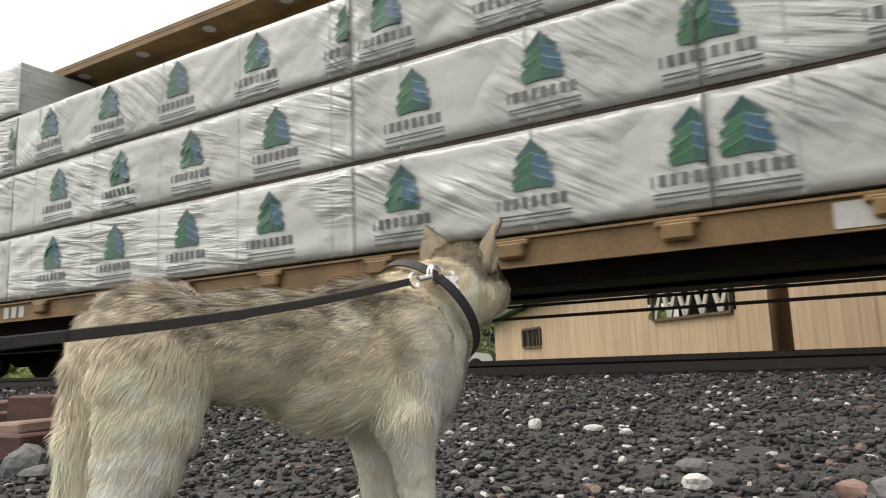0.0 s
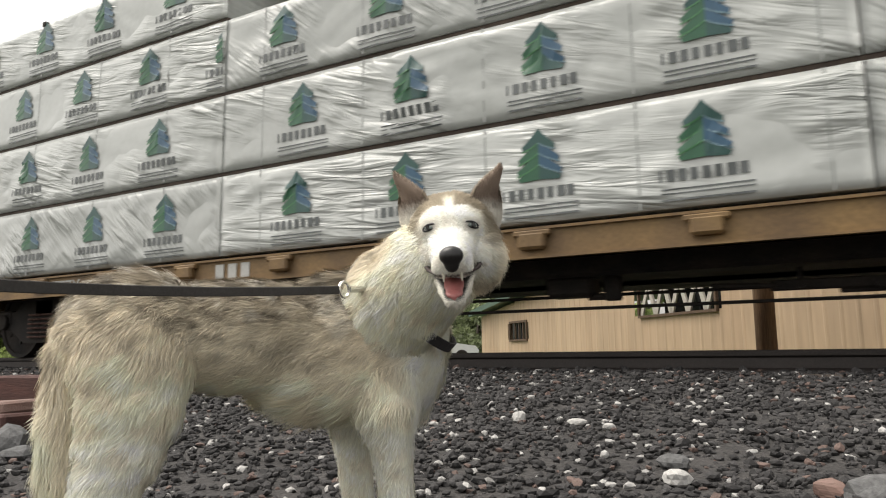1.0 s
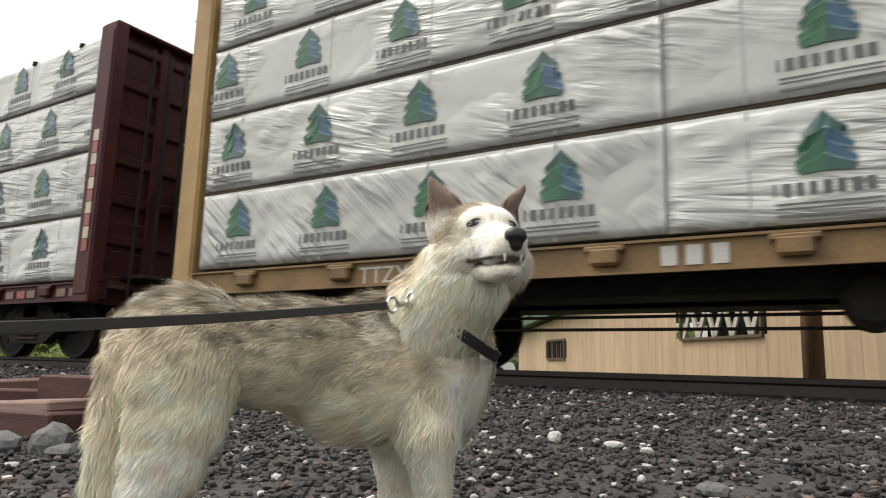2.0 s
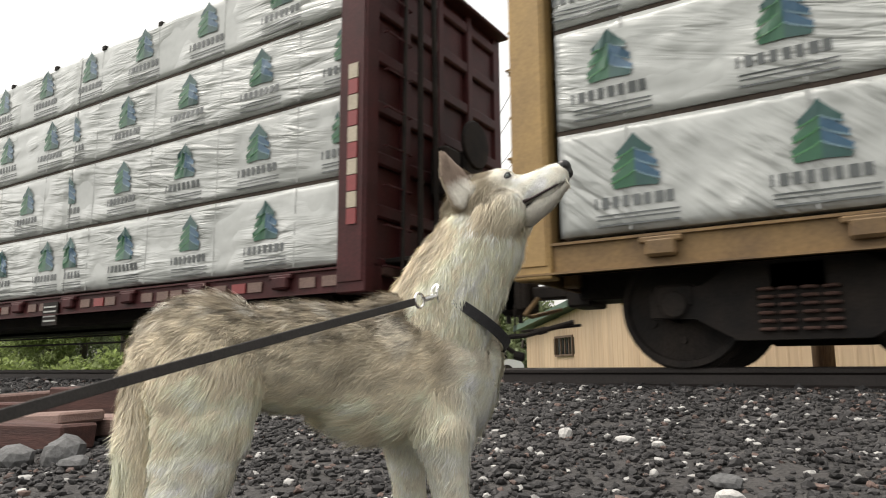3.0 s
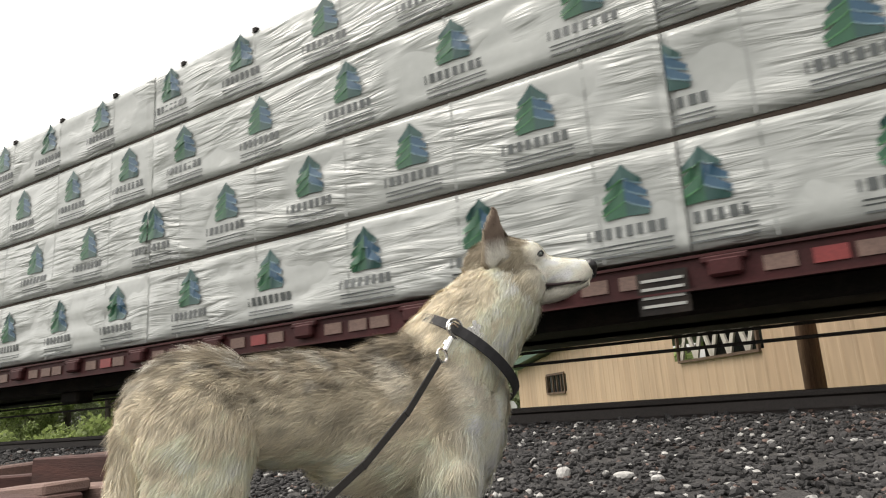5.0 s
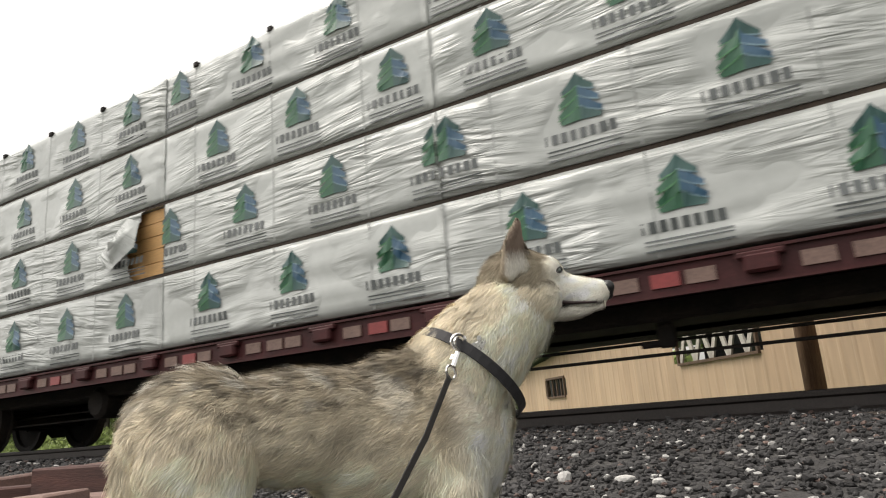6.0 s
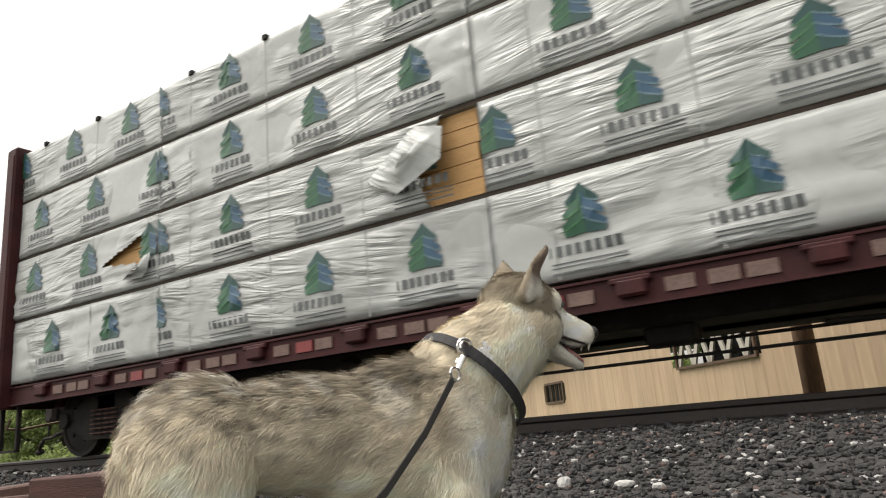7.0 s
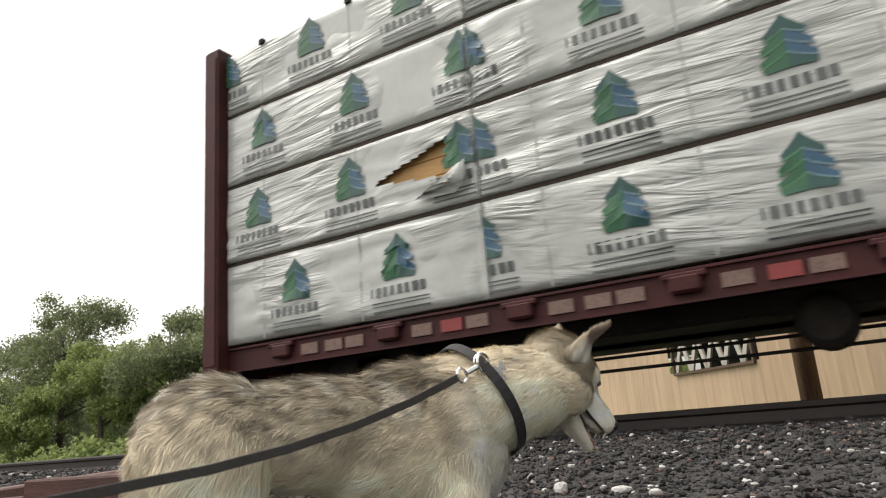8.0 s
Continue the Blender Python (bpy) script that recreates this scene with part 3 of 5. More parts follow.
def bulkhead(car, xo, xi, paint, red):
    """End wall of a centre-beam car: broad side posts, ribbed panel, cap, ladder rungs. xo outer, xi load side."""
    lo, hi = min(xo, xi), max(xo, xi)
    out = -1 if xo < xi else 1
    z0, z1 = 1.10, 4.70
    for y0, y1 in ((4.72, 4.90), (7.5, 7.68)) if red else ((4.83, 5.0), (7.4, 7.57)):
        hi2 = hi - 0.16 if red and out > 0 and y0 > 6 else hi
        b = Build().box(lo, hi2, y0, y1, z0, z1, 0.012)
        b.box(lo + 0.03, hi2 - 0.03, y0 - 0.012, y0 + 0.01, z0 + 0.1, z1 - 0.1, 0.004)
        part("corner_post", b, [paint if red else YELLOW_CLEAN_LIT], car, "broad steel corner post")
    b = Build().box(lo + 0.08, hi - 0.2, 4.9, 7.5, z0, z1 - 0.02)
    part("end_panel", b, [paint], car)
    ribs = Build()
    for k in range(7):
        z = z0 + 0.3 + k * 0.52
        ribs.box(xo - out * 0.19 - 0.05, xo - out * 0.19 + 0.05, 4.9, 7.5, z - 0.07, z + 0.07, 0.02)
    for y in (5.55, 6.2, 6.85):
        ribs.box(xo - out * 0.2 - 0.07, xo - out * 0.2 + 0.07, y - 0.06, y + 0.06, z0, z1, 0.015)
    part("end_rib", ribs, [paint], car, "horizontal ribs and uprights of the end wall")
    part("end_cap", Build().box(lo + 0.01, hi - 0.01, 4.74, 7.66, z1 - 0.02, z1 + 0.03, 0.015), [paint], car)
    for k in range(9):
        z = 1.35 + k * 0.38
        part("ladder_rung", Build().tube([(xo + out * 0.02, 4.95, z), (xo + out * 0.06, 4.95, z), (xo + out * 0.06, 5.35, z), (xo + out * 0.02, 5.35, z)], 0.011, 6), [paint], car)
        if not red and k % 2 == 0:
            part("grab_iron", Build().tube([(xo + out * 0.0, 4.86, z), (xo + out * 0.04, 4.86, z), (xo + out * 0.04, 4.96, z), (xo, 4.96, z)], 0.010, 6), [paint], car)
    if red and out > 0:
        for k in range(10):
            part("reflector_strip", Build().box(lo + 0.13, lo + 0.24, 4.698, 4.712, 1.72 + k * 0.155, 1.865 + k * 0.155), [REFLECT_WHITE if k % 2 else REFLECT_RED], car)
    if red and out > 0:
        for y0, y1, r in ((5.5, 5.5, 0.03), (5.8, 5.75, 0.028), (5.2, 5.25, 0.02)):
            part("brake_pipe", Build().tube([(xo + 0.06, y0, 1.2), (xo + 0.06, y1, 4.5)], r, 8), [BLACK_STEEL], car)
        part("hand_brake_wheel", Build().disc((xo + 0.12, 6.5, 2.9), (1, 0, 0), 0.28, 0.05, 20, b=0.015), [BLACK_STEEL], car)
        part("brake_gear_box", Build().box(xo - 0.1, xo + 0.12, 6.3, 6.7, 2.5, 2.8, 0.03), [BLACK_STEEL], car)
        part("brake_bracket", Build().box(xo - 0.1, xo + 0.12, 5.9, 6.2, 2.2, 2.75, 0.03), [BLACK_STEEL], car)
        part("end_step", Build().box(xo - 0.2, xo + 0.3, 5.2, 7.2, 1.42, 1.47, 0.01), [BLACK_STEEL], car, "black end platform")


def build_car(name, label, x0, x1, paint, red, packs, base):
    """x0 and x1: ends of the load space."""
    car = tagged(new(name), label, "freight car")
    part("deck", Build().box(x0 - 0.3, x1 + 0.3, 4.92, 7.5, 1.30, 1.385, 0.01), [RUST], car)
    for y0, y1 in ((4.87, 4.97), (7.43, 7.53)):
        b = Build().box(x0 - 0.4, x1 + 0.4, y0, y1, 1.13, 1.37, 0.008)
        b.box(x0 - 0.4, x1 + 0.4, y0 - 0.05 if y0 < 6 else y0, y1 if y0 < 6 else y1 + 0.05, 1.13, 1.145)
        b.box(x0 - 0.4, x1 + 0.4, y0 - 0.03 if y0 < 6 else y0, y1 if y0 < 6 else y1 + 0.03, 1.352, 1.372)
        part("side_sill", b, [paint], car, "weathered painted steel side sill")
    x, i = x0 + 0.75, 0
    while x < x1:
        pk = Build().box(x - 0.11, x + 0.11, 4.80, 4.88, 1.20, 1.33, 0.02)
        pk.box(x - 0.15, x + 0.15, 4.81, 4.87, 1.30, 1.345, 0.01)
        part("stake_pocket", pk, [paint], car)
        if red:
            for dx, mt in ((0.33, DIRTY_REFLECT), (0.62, REFLECT_RED if i % 2 else DIRTY_REFLECT), (0.86, DIRTY_REFLECT)):
                part("reflector", Build().box(x + dx - 0.1, x + dx + 0.1, 4.855, 4.868, 1.20, 1.30), [mt], car, "faded reflective patch")
        x += 1.25
        i += 1
    part("centre_sill", Build().box(x0 - 0.3, x1 + 0.3, 5.95, 6.45, 1.03, 1.30, 0.02), [BLACK_STEEL], car)
    part("under_frame", Build().box(x0 + 2.6, x1 - 2.6, 5.35, 7.05, 1.03, 1.30, 0.03), [BLACK_STEEL], car, "dark underframe in grime")
    cb = Build()
    cb.box(x0, x1, 6.12, 6.28, 1.38, 4.6)
    part("centre_beam", cb, [paint], car)
    tc = Build()
    tc.box(x0, x1, 5.45, 6.95, 4.73, 4.80, 0.01)
    tc.box(x0, x1, 5.45, 5.49, 4.66, 4.73)
    tc.box(x0, x1, 5.90, 6.50, 4.30, 4.729)
    # White discs stand in for bright sky seen through the chord's holes.
    k = x0 + 1.1
    while k < x1:
        tc.disc((k, 5.72, 4.727), (0, 0, 1), 0.085, 0.012, 16, 1)
        k += 1.3
    part("top_chord", tc, [paint, WHITE_PAINT_SKY], car, "painted top chord with white discs for sky-lit holes")
    if red:
        bulkhead(car, x0 - 0.22, x0, paint, True)
        bulkhead(car, x1 + 0.40, x1 + 0.06, paint, True)
    else:
        bulkhead(car, x0 - 0.40, x0 - 0.08, paint, False)
        bulkhead(car, x1 + 0.30, x1, paint, False)
    for cx in (x0 + 1.55, x1 - 1.75):
        build_truck(car, cx)
    # couplers, hoses and lever at both ends
    for xe, s in ((x0 - 0.3, -1), (x1 + 0.27 if red else x1 + 0.3, 1)):
        tip = xe + s * (0.94 if red else 0.78)
        c = Build()
        c.box(min(xe, tip), max(xe, tip), 6.12, 6.28, 1.08, 1.21, 0.02)
        c.box(min(tip - s * 0.20, tip + s * 0.05), max(tip - s * 0.20, tip + s * 0.05), 6.02, 6.40, 0.94, 1.31, 0.05)
        c.box(min(tip - s * 0.02, tip + s * 0.14), max(tip - s * 0.02, tip + s * 0.14), 6.03 if s > 0 else 6.23, 6.19 if s > 0 else 6.39, 0.97, 1.28, 0.035)
        c.tube([(tip + s * 0.02, 6.1, 0.86), (tip + s * 0.02, 6.1, 1.35)], 0.03, 8)
        part("coupler", c, [BLACK_STEEL], car, "heavy cast coupler knuckle")
        part("striker", Build().box(min(xe - s * 0.1, xe + s * 0.14), max(xe - s * 0.1, xe + s * 0.14), 5.98, 6.42, 0.98, 1.30, 0.02), [BLACK_STEEL], car)
        h = Build()
        a, z = xe + s * 0.30, 0.78
        h.tube([(a - s * 0.25, 5.92, z + 0.06), (a, 5.9, z), (a + s * 0.22, 5.9, z - 0.05), (a + s * 0.42, 5.9, z - 0.06), (a + s * 0.60, 5.93, z - 0.16), (tip + s * 0.06, 6.0, 0.53)], 0.023, 8)
        h.disc((tip + s * 0.05, 5.99, 0.54), (1, 0.3, -0.3 * s), 0.042, 0.11, 10, b=0.01)
        h.disc((a + s * 0.05, 5.9, z - 0.01), (1, 0, -0.2 * s), 0.034, 0.09, 10, b=0.008)
        part("air_hose", h, [BLACK_STEEL], car, "black rubber brake hose")
        hang = Build().tube([(a + s * 0.34, 5.92, 1.02), (a + s * 0.33, 5.9, z - 0.05)], 0.012, 6)
        hang.tube([(a - s * 0.3, 5.96, z + 0.03), (a + s * 0.3, 5.96, z - 0.01)], 0.014, 6)
        part("hose_hanger", hang, [BLACK_STEEL], car)
        lv = Build()
        if s > 0:
            g = xe + 0.18
            lv.tube([(g - 0.05, 5.0, 0.86), (g - 0.02, 5.0, 0.97), (g + 0.06, 5.0, 1.03), (g + 0.10, 5.0, 0.98), (g + 0.02, 5.0, 0.93), (g + 0.0, 5.0, 0.87), (g + 0.10, 5.0, 0.845), (g + 0.45, 5.4, 0.83), (g + 0.55, 6.0, 0.92)], 0.02, 8)
        else:
            lv.tube([(xe + 0.02, 5.02, 0.98), (xe - 0.1, 5.04, 0.86), (xe - 0.16, 5.25, 0.85), (xe - 0.2, 6.0, 0.96)], 0.018, 6)
        part("uncoupling_lever", lv, [YELLOW], car, "bent yellow uncoupling lever")
        if red and s < 0:
            part("corner_step", Build().box(xe - s * 0.05 - 0.02, xe - s * 0.05 + 0.02, 4.88, 4.93, 0.55, 1.14).box(xe - s * 0.45 - 0.02, xe - s * 0.45 + 0.02, 4.88, 4.93, 0.55, 1.14).box(min(xe - s * 0.05, xe - s * 0.45), max(xe - s * 0.05, xe - s * 0.45), 4.87, 4.94, 0.55, 0.58), [BLACK_STEEL], car, "sill step hanging under the corner")
    # brake rods, pipe and reservoir under the floor
    r = Build()
    r.tube([(x0 + 1.4, 5.6, 0.78), (x1 - 1.4, 5.6, 0.80)], 0.014, 6)
    r.tube([(x0 + 2.4, 5.8, 0.90), (x1 - 2.4, 5.85, 0.92)], 0.014, 6)
    part("brake_rod", r, [BLACK_STEEL], car)
    for gx in ((x0 + 10.3,) if red else (x0 + 10.35,)):
        rig = Build().box(gx - 0.55, gx + 0.25, 5.62, 5.66, 0.86, 0.94, 0.01).box(gx - 0.1, gx + 0.32, 5.66, 5.70, 0.83, 0.91, 0.01)
        rig.tube([(gx - 0.95, 5.62, 0.92), (gx - 0.5, 5.62, 0.90)], 0.02, 6)
        rig.disc((gx - 0.35, 5.61, 0.90), (0, 1, 0), 0.03, 0.06, 10).disc((gx + 0.15, 5.61, 0.88), (0, 1, 0), 0.03, 0.06, 10)
        rig.box(gx - 0.36, gx - 0.33, 5.63, 5.66, 0.92, 1.06)
        part("brake_lever", rig, [BLACK_STEEL], car, "grimy brake lever and rods under the floor")
    hx = x0 + (8.65 if not red else 12.4)
    part("rod_hanger", Build().box(hx - 0.07, hx + 0.07, 5.56, 5.62, 0.84, 1.06, 0.015).disc((hx - 0.1, 5.6, 0.88), (1, 0, 0), 0.03, 0.22, 10), [BLACK_STEEL], car)
    mid = (x0 + x1) / 2
    res = Build().disc((x0 + (5.27 if red else 6.15), 5.6, 0.96), (0, 1, 0), 0.20, 0.6, 20, b=0.05)
    part("control_valve", Build().box(x0 + 8.1, x0 + 8.5, 5.5, 5.75, 0.88, 1.1, 0.03), [BLACK_STEEL], car)
    part("air_reservoir", res, [BLACK_STEEL], car, "black brake reservoir under the floor")
    load_packs(car, packs, base)
    return car


yellow_car = build_car(
    "yellow_lumber_car", "yellow centre-beam lumber car loaded with white-wrapped packs", -14.2, 7.7, YELLOW, False,
    ((-14.2, -9.25, (-13.6, -13.75, -13.95, -13.6)), (-9.25, -3.72, (-8.25, -8.19, -8.45, None)), (-3.72, -0.71, (-3.17, -3.04, -3.3, None)),
     (-0.71, 3.4, (-0.46, -0.6, -0.3, None)), (3.4, 7.7, (3.9, 3.8, 4.1, None))), 40)
red_car = build_car(
    "red_lumber_car", "oxide-red centre-beam lumber car loaded with white-wrapped packs", -37.9, -16.4, RED, True,
    ((-37.9, -34.9, (-36.93, -37.42, -37.33, -37.85)), (-34.9, -30.72, (-34.92, -34.88, -34.88, -34.89)), (-30.72, -27.02, (-29.92, -30.57, -29.8, -30.43)),
     (-27.02, -21.1, (-26.26, -26.9, -26.4, -26.67)), (-21.1, -16.4, (-20.95, -21.1, -21.1, -20.83))), 100)


def sill_marks():
    """Stencilled marks on the side sills: the readable letters, and plain bars for the number."""
    for txt, x, car in (("TTZX", -12.0, yellow_car),):
        cu = bpy.data.curves.new("reporting_mark", "FONT")
        cu.body, cu.size, cu.extrude = txt, 0.215, 0.001
        tmp = bpy.data.objects.new("reporting_mark", cu)
        scene.collection.objects.link(tmp)
        me = bpy.data.meshes.new_from_object(tmp.evaluated_get(bpy.context.evaluated_depsgraph_get()))
        bpy.data.objects.remove(tmp)
        me.materials.clear()
        me.materials.append(WHITE_PAINT_SKY)
        ob = part("reporting_mark", me, [WHITE_PAINT_SKY], car, "white stencilled letters")
        ob.matrix_local = pose(x, 4.866, 1.165, 90, 0, 0)
    for i in range(3):
        part("number_bar", Build().box(-9.3 + i * 0.17, -9.19 + i * 0.17, 4.862, 4.868, 1.18, 1.32), [WHITE_PAINT_SKY], yellow_car, "white stencilled number bar")
    pl = Build().box(-0.02, 0.36, 4.858, 4.868, 1.16, 1.33)
    part("placard", pl, [WHITE_PAINT_SKY], yellow_car, "pale grey data placard")
    pl = Build().box(-21.5, -21.15, 4.835, 4.845, 1.0, 1.30)
    for i in range(4):
        pl.box(-21.47, -21.18, 4.828, 4.836, 1.05 + i * 0.06, 1.07 + i * 0.06, 0, 1)
    part("data_panel", pl, [BLACK_STEEL, WHITE_PAINT_SKY], red_car, "black data panel with white lines")


sill_marks()

# ---- beyond the track: building, pole, wires, parked car, trees ----
WALL_P, WALL_D = Vector((0.0, 11.0, 0.0)), Vector((-0.6945, 0.7195, 0.0))
WALL_M = Matrix.Translation(WALL_P) @ Matrix.Rotation(math.atan2(WALL_D.y, WALL_D.x), 4, "Z")   # x runs along the wall, away; y to the street side


def build_building():
    """Metal shed with a sloping eave line, ribbed tan siding, a grille opening and a small window."""
    ob = tagged(new("metal_shed"), "tan metal-sided shed with a green roof behind the track", "building", kind="")
    ob.matrix_world = WALL_M
    L0, L1 = -9.0, 15.2

    def top(s):
        return float(np.interp(s, (-9, 1.35, 5.4, 9.0, 15.2), (5.6, 3.37, 2.67, 2.2, 1.62)))
    rib = 0.28
    s = L0
    base = -0.12
    opens = ((2.32, 4.75, 1.12, 1.86), (11.0, 12.3, 0.78, 1.27))
    while s < L1:
        e = min(s + rib, L1)
        b = Build()
        spans = [(base, min(top(s), top(e)))]
        for o0, o1, oz0, oz1 in opens:
            if e > o0 and s < o1:
                spans = [(base, oz0), (oz1, min(top(s), top(e)))]
        for z0, z1 in spans:
            if z1 - z0 < 0.02:
                continue
            zt0, zt1 = (top(s), top(e)) if z1 > 1.9 or len(spans) == 1 else (z1, z1)
            prof = [(s, 0.0), (s + 0.03, 0.008), (s + 0.06, 0.008), (s + 0.09, 0.0), (e, 0.0)]
            n = len(prof)
            vs = [(a, o, z0) for a, o in prof] + [(a, o, zt0 + (zt1 - zt0) * (a - s) / (e - s)) for a, o in prof]
            b.add(vs, [(i + 1, i, n + i, n + i + 1) for i in range(n - 1)])
            part("siding_panel", b, [SIDING], ob)
            b = Build()
        s = e
    shell = Build()
    shell.box(L1 - 0.1, L1, -9, -0.02, base, top(L1))
    shell.box(L0, L1, -9.1, -9, base, 2.0)
    part("shed_wall", shell, [SIDING], ob)
    roof = Build()
    xs = [-9.4, 1.35, 5.4, 9.0, 15.6]
    for a, c in zip(xs[:-1], xs[1:]):
        za, zc = top(max(a, L0)), top(min(c, L1))
        vs = [(a, 0.35, za + 0.02), (c, 0.35, zc + 0.02), (c, 0.35, zc + 0.20), (a, 0.35, za + 0.20), (a, -9.3, za + 0.9), (c, -9.3, zc + 0.9), (c, -9.3, zc + 1.1), (a, -9.3, za + 1.1)]
        roof.add(vs, [(0, 1, 2, 3), (3, 2, 6, 7), (1, 0, 4, 5), (5, 4, 7, 6), (0, 3, 7, 4), (2, 1, 5, 6)])
    part("roof", roof, [ROOF_GREEN], ob, "green sheet-metal roof edge")
    # grille opening with slanted slats
    o0, o1, z0, z1 = opens[0]
    g = Build().box(o0 - 0.05, o1 + 0.05, 0.0, 0.06, z0 - 0.05, z0, 0).box(o0 - 0.05, o1 + 0.05, 0.0, 0.06, z1, z1 + 0.05).box(o0 - 0.05, o0, 0, 0.06, z0, z1).box(o1, o1 + 0.05, 0, 0.06, z0, z1)
    part("grille_frame", g, [FRAME_BROWN], ob, "brown timber frame of the opening")
    part("opening_back", Build().box(o0, o1, -0.6, -0.55, z0, z1), [GLASS_DARK], ob)
    n = 9
    for i in range(n):
        c = o0 + 0.15 + (o1 - o0 - 0.3) * i / (n - 1)
        lean = 0.13 if i % 2 else -0.13
        sl = Build()
        sl.add([(c - lean - 0.06, 0.02, z0), (c - lean + 0.06, 0.02, z0), (c + lean + 0.05, 0.0, z1 - 0.12), (c + lean - 0.05, 0.0, z1 - 0.12),
                (c - lean - 0.06, -0.02, z0), (c - lean + 0.06, -0.02, z0), (c + lean + 0.05, -0.04, z1 - 0.12), (c + lean - 0.05, -0.04, z1 - 0.12)],
               [(1, 0, 3, 2), (4, 5, 6, 7), (0, 4, 7, 3), (5, 1, 2, 6), (3, 7, 6, 2), (0, 1, 5, 4)])
        part("slat", sl, [WHITE_SLAT], ob, "pale slanted slat")
    o0, o1, z0, z1 = opens[1]
    w = part("window", Build().box(o0, o1, -0.1, -0.06, z0, z1), [GLASS_DARK], ob, "small dark window")
    fr = Build().box(o0 - 0.06, o1 + 0.06, 0, 0.05, z0 - 0.06, z0).box(o0 - 0.06, o1 + 0.06, 0, 0.05, z1, z1 + 0.06).box(o0 - 0.06, o0, 0, 0.05, z0, z1).box(o1, o1 + 0.06, 0, 0.05, z0, z1)
    for k in range(1, 4):
        c = o0 + (o1 - o0) * k / 4
        fr.box(c - 0.025, c + 0.025, -0.04, 0.0, z0, z1)
    part("window_frame", fr, [FRAME_BROWN], w)


def build_pole():
    pole = tagged(new("utility_pole"), "weathered brown wooden utility pole behind the track", "pole")
    b = Build()
    b.tube([(0, 0, -0.3), (0.01, 0, 2), (0.03, 0, 5), (0.05, 0, 9.5)], [0.125, 0.12, 0.105, 0.09], 16)
    part("shaft", b, [POLE_WOOD], pole, smooth=True)
    arm = Build().box(-1.2, 1.2, -0.14, -0.04, 8.9, 9.02, 0.01)
    part("cross_arm", arm, [POLE_WOOD], pole)
    for x in (-1.05, -0.5, 0.5, 1.05):
        part("insulator", Build().disc((x, -0.09, 9.09), (0, 0, 1), 0.045, 0.13, 12, b=0.02), [BLACK_STEEL], pole)
    pole.matrix_world = pose(-0.667, 9.5, -0.08)
    for x, z in ((-1.05, 9.14), (-0.5, 9.14), (0.5, 9.14), (1.05, 9.14)):
        w = Build()
        pts = [(-0.667 + x - 30 * k, 9.41 + 34 * k, z - 5.0 * k * (1 - k)) for k in np.linspace(0, 1, 12)]
        w.tube(pts, 0.012, 5)
        tagged(part("overhead_wire", w, [BLACK_STEEL]), "thin black overhead wire running to the pole", "wire", group="overhead wires")


def build_parked_car():
    car = tagged(new("parked_car"), "white car parked beyond the shed", "car")
    prof = [(-2.1, 0.35), (-2.1, 0.75), (-1.5, 0.9), (-1.0, 1.38), (0.5, 1.42), (1.1, 0.95), (2.0, 0.82), (2.15, 0.6), (2.15, 0.35)]
    n = len(prof)
    b = Build()
    b.add([(x, y, z) for y in (-0.85, 0.85) for x, z in prof], [tuple(range(n)), tuple(range(2 * n - 1, n - 1, -1))] + [((i + 1) % n, i, i + n, (i + 1) % n + n) for i in range(n)])
    part("car_body", b, [CAR_WHITE], car)
    win = [(-1.35, 0.93), (-0.95, 1.33), (0.45, 1.36), (0.95, 0.96)]
    for y in (-0.862, 0.862):
        g = Build()
        g.add([(x, y, z) for x, z in win], [(0, 1, 2, 3)])
        part("side_window", g, [GLASS_DARK], car)
    for x in (-1.35, 1.35):
        for y in (-0.82, 0.82):
            part("wheel", Build().disc((x, y, 0.32), (0, 1, 0), 0.32, 0.2, 20, b=0.03), [BLACK_STEEL], car)
    car.matrix_world = pose(-17.0, 30.0, -0.12 + 0.0, 0, 0, 25)


def leaf_cloud(rng, blobs, count, size):
    """Small bent leaf clumps scattered in and on uneven blobs."""
    blobs = np.array(blobs)
    weights = blobs[:, 3] ** 2
    pick = blobs[rng.choice(len(blobs), count, p=weights / weights.sum())]
    unit = lambda q: q / np.linalg.norm(q, axis=1)[:, None]
    p = pick[:, :3] + unit(rng.normal(size=(count, 3))) * (pick[:, 3] * rng.uniform(0.35, 1.15, count))[:, None] * (1, 1, 0.85)
    a, c = unit(rng.normal(size=(count, 3))), rng.normal(size=(count, 3))
    c = unit(c - a * (a * c).sum(1)[:, None])
    s = (size * rng.uniform(0.5, 1.3, count))[:, None]
    v = np.stack([p - a * s, p + c * s * 0.55, p + a * s, p - c * s * 0.55 + np.cross(a, c) * s * 0.3], 1).reshape(-1, 3)
    k = np.arange(count)[:, None] * 4
    f = np.concatenate([k + (0, 1, 2), k + (0, 2, 3)]).tolist()
    b = Build()
    b.v, b.f, b.m = v.tolist(), f, [0] * len(f)
    return b


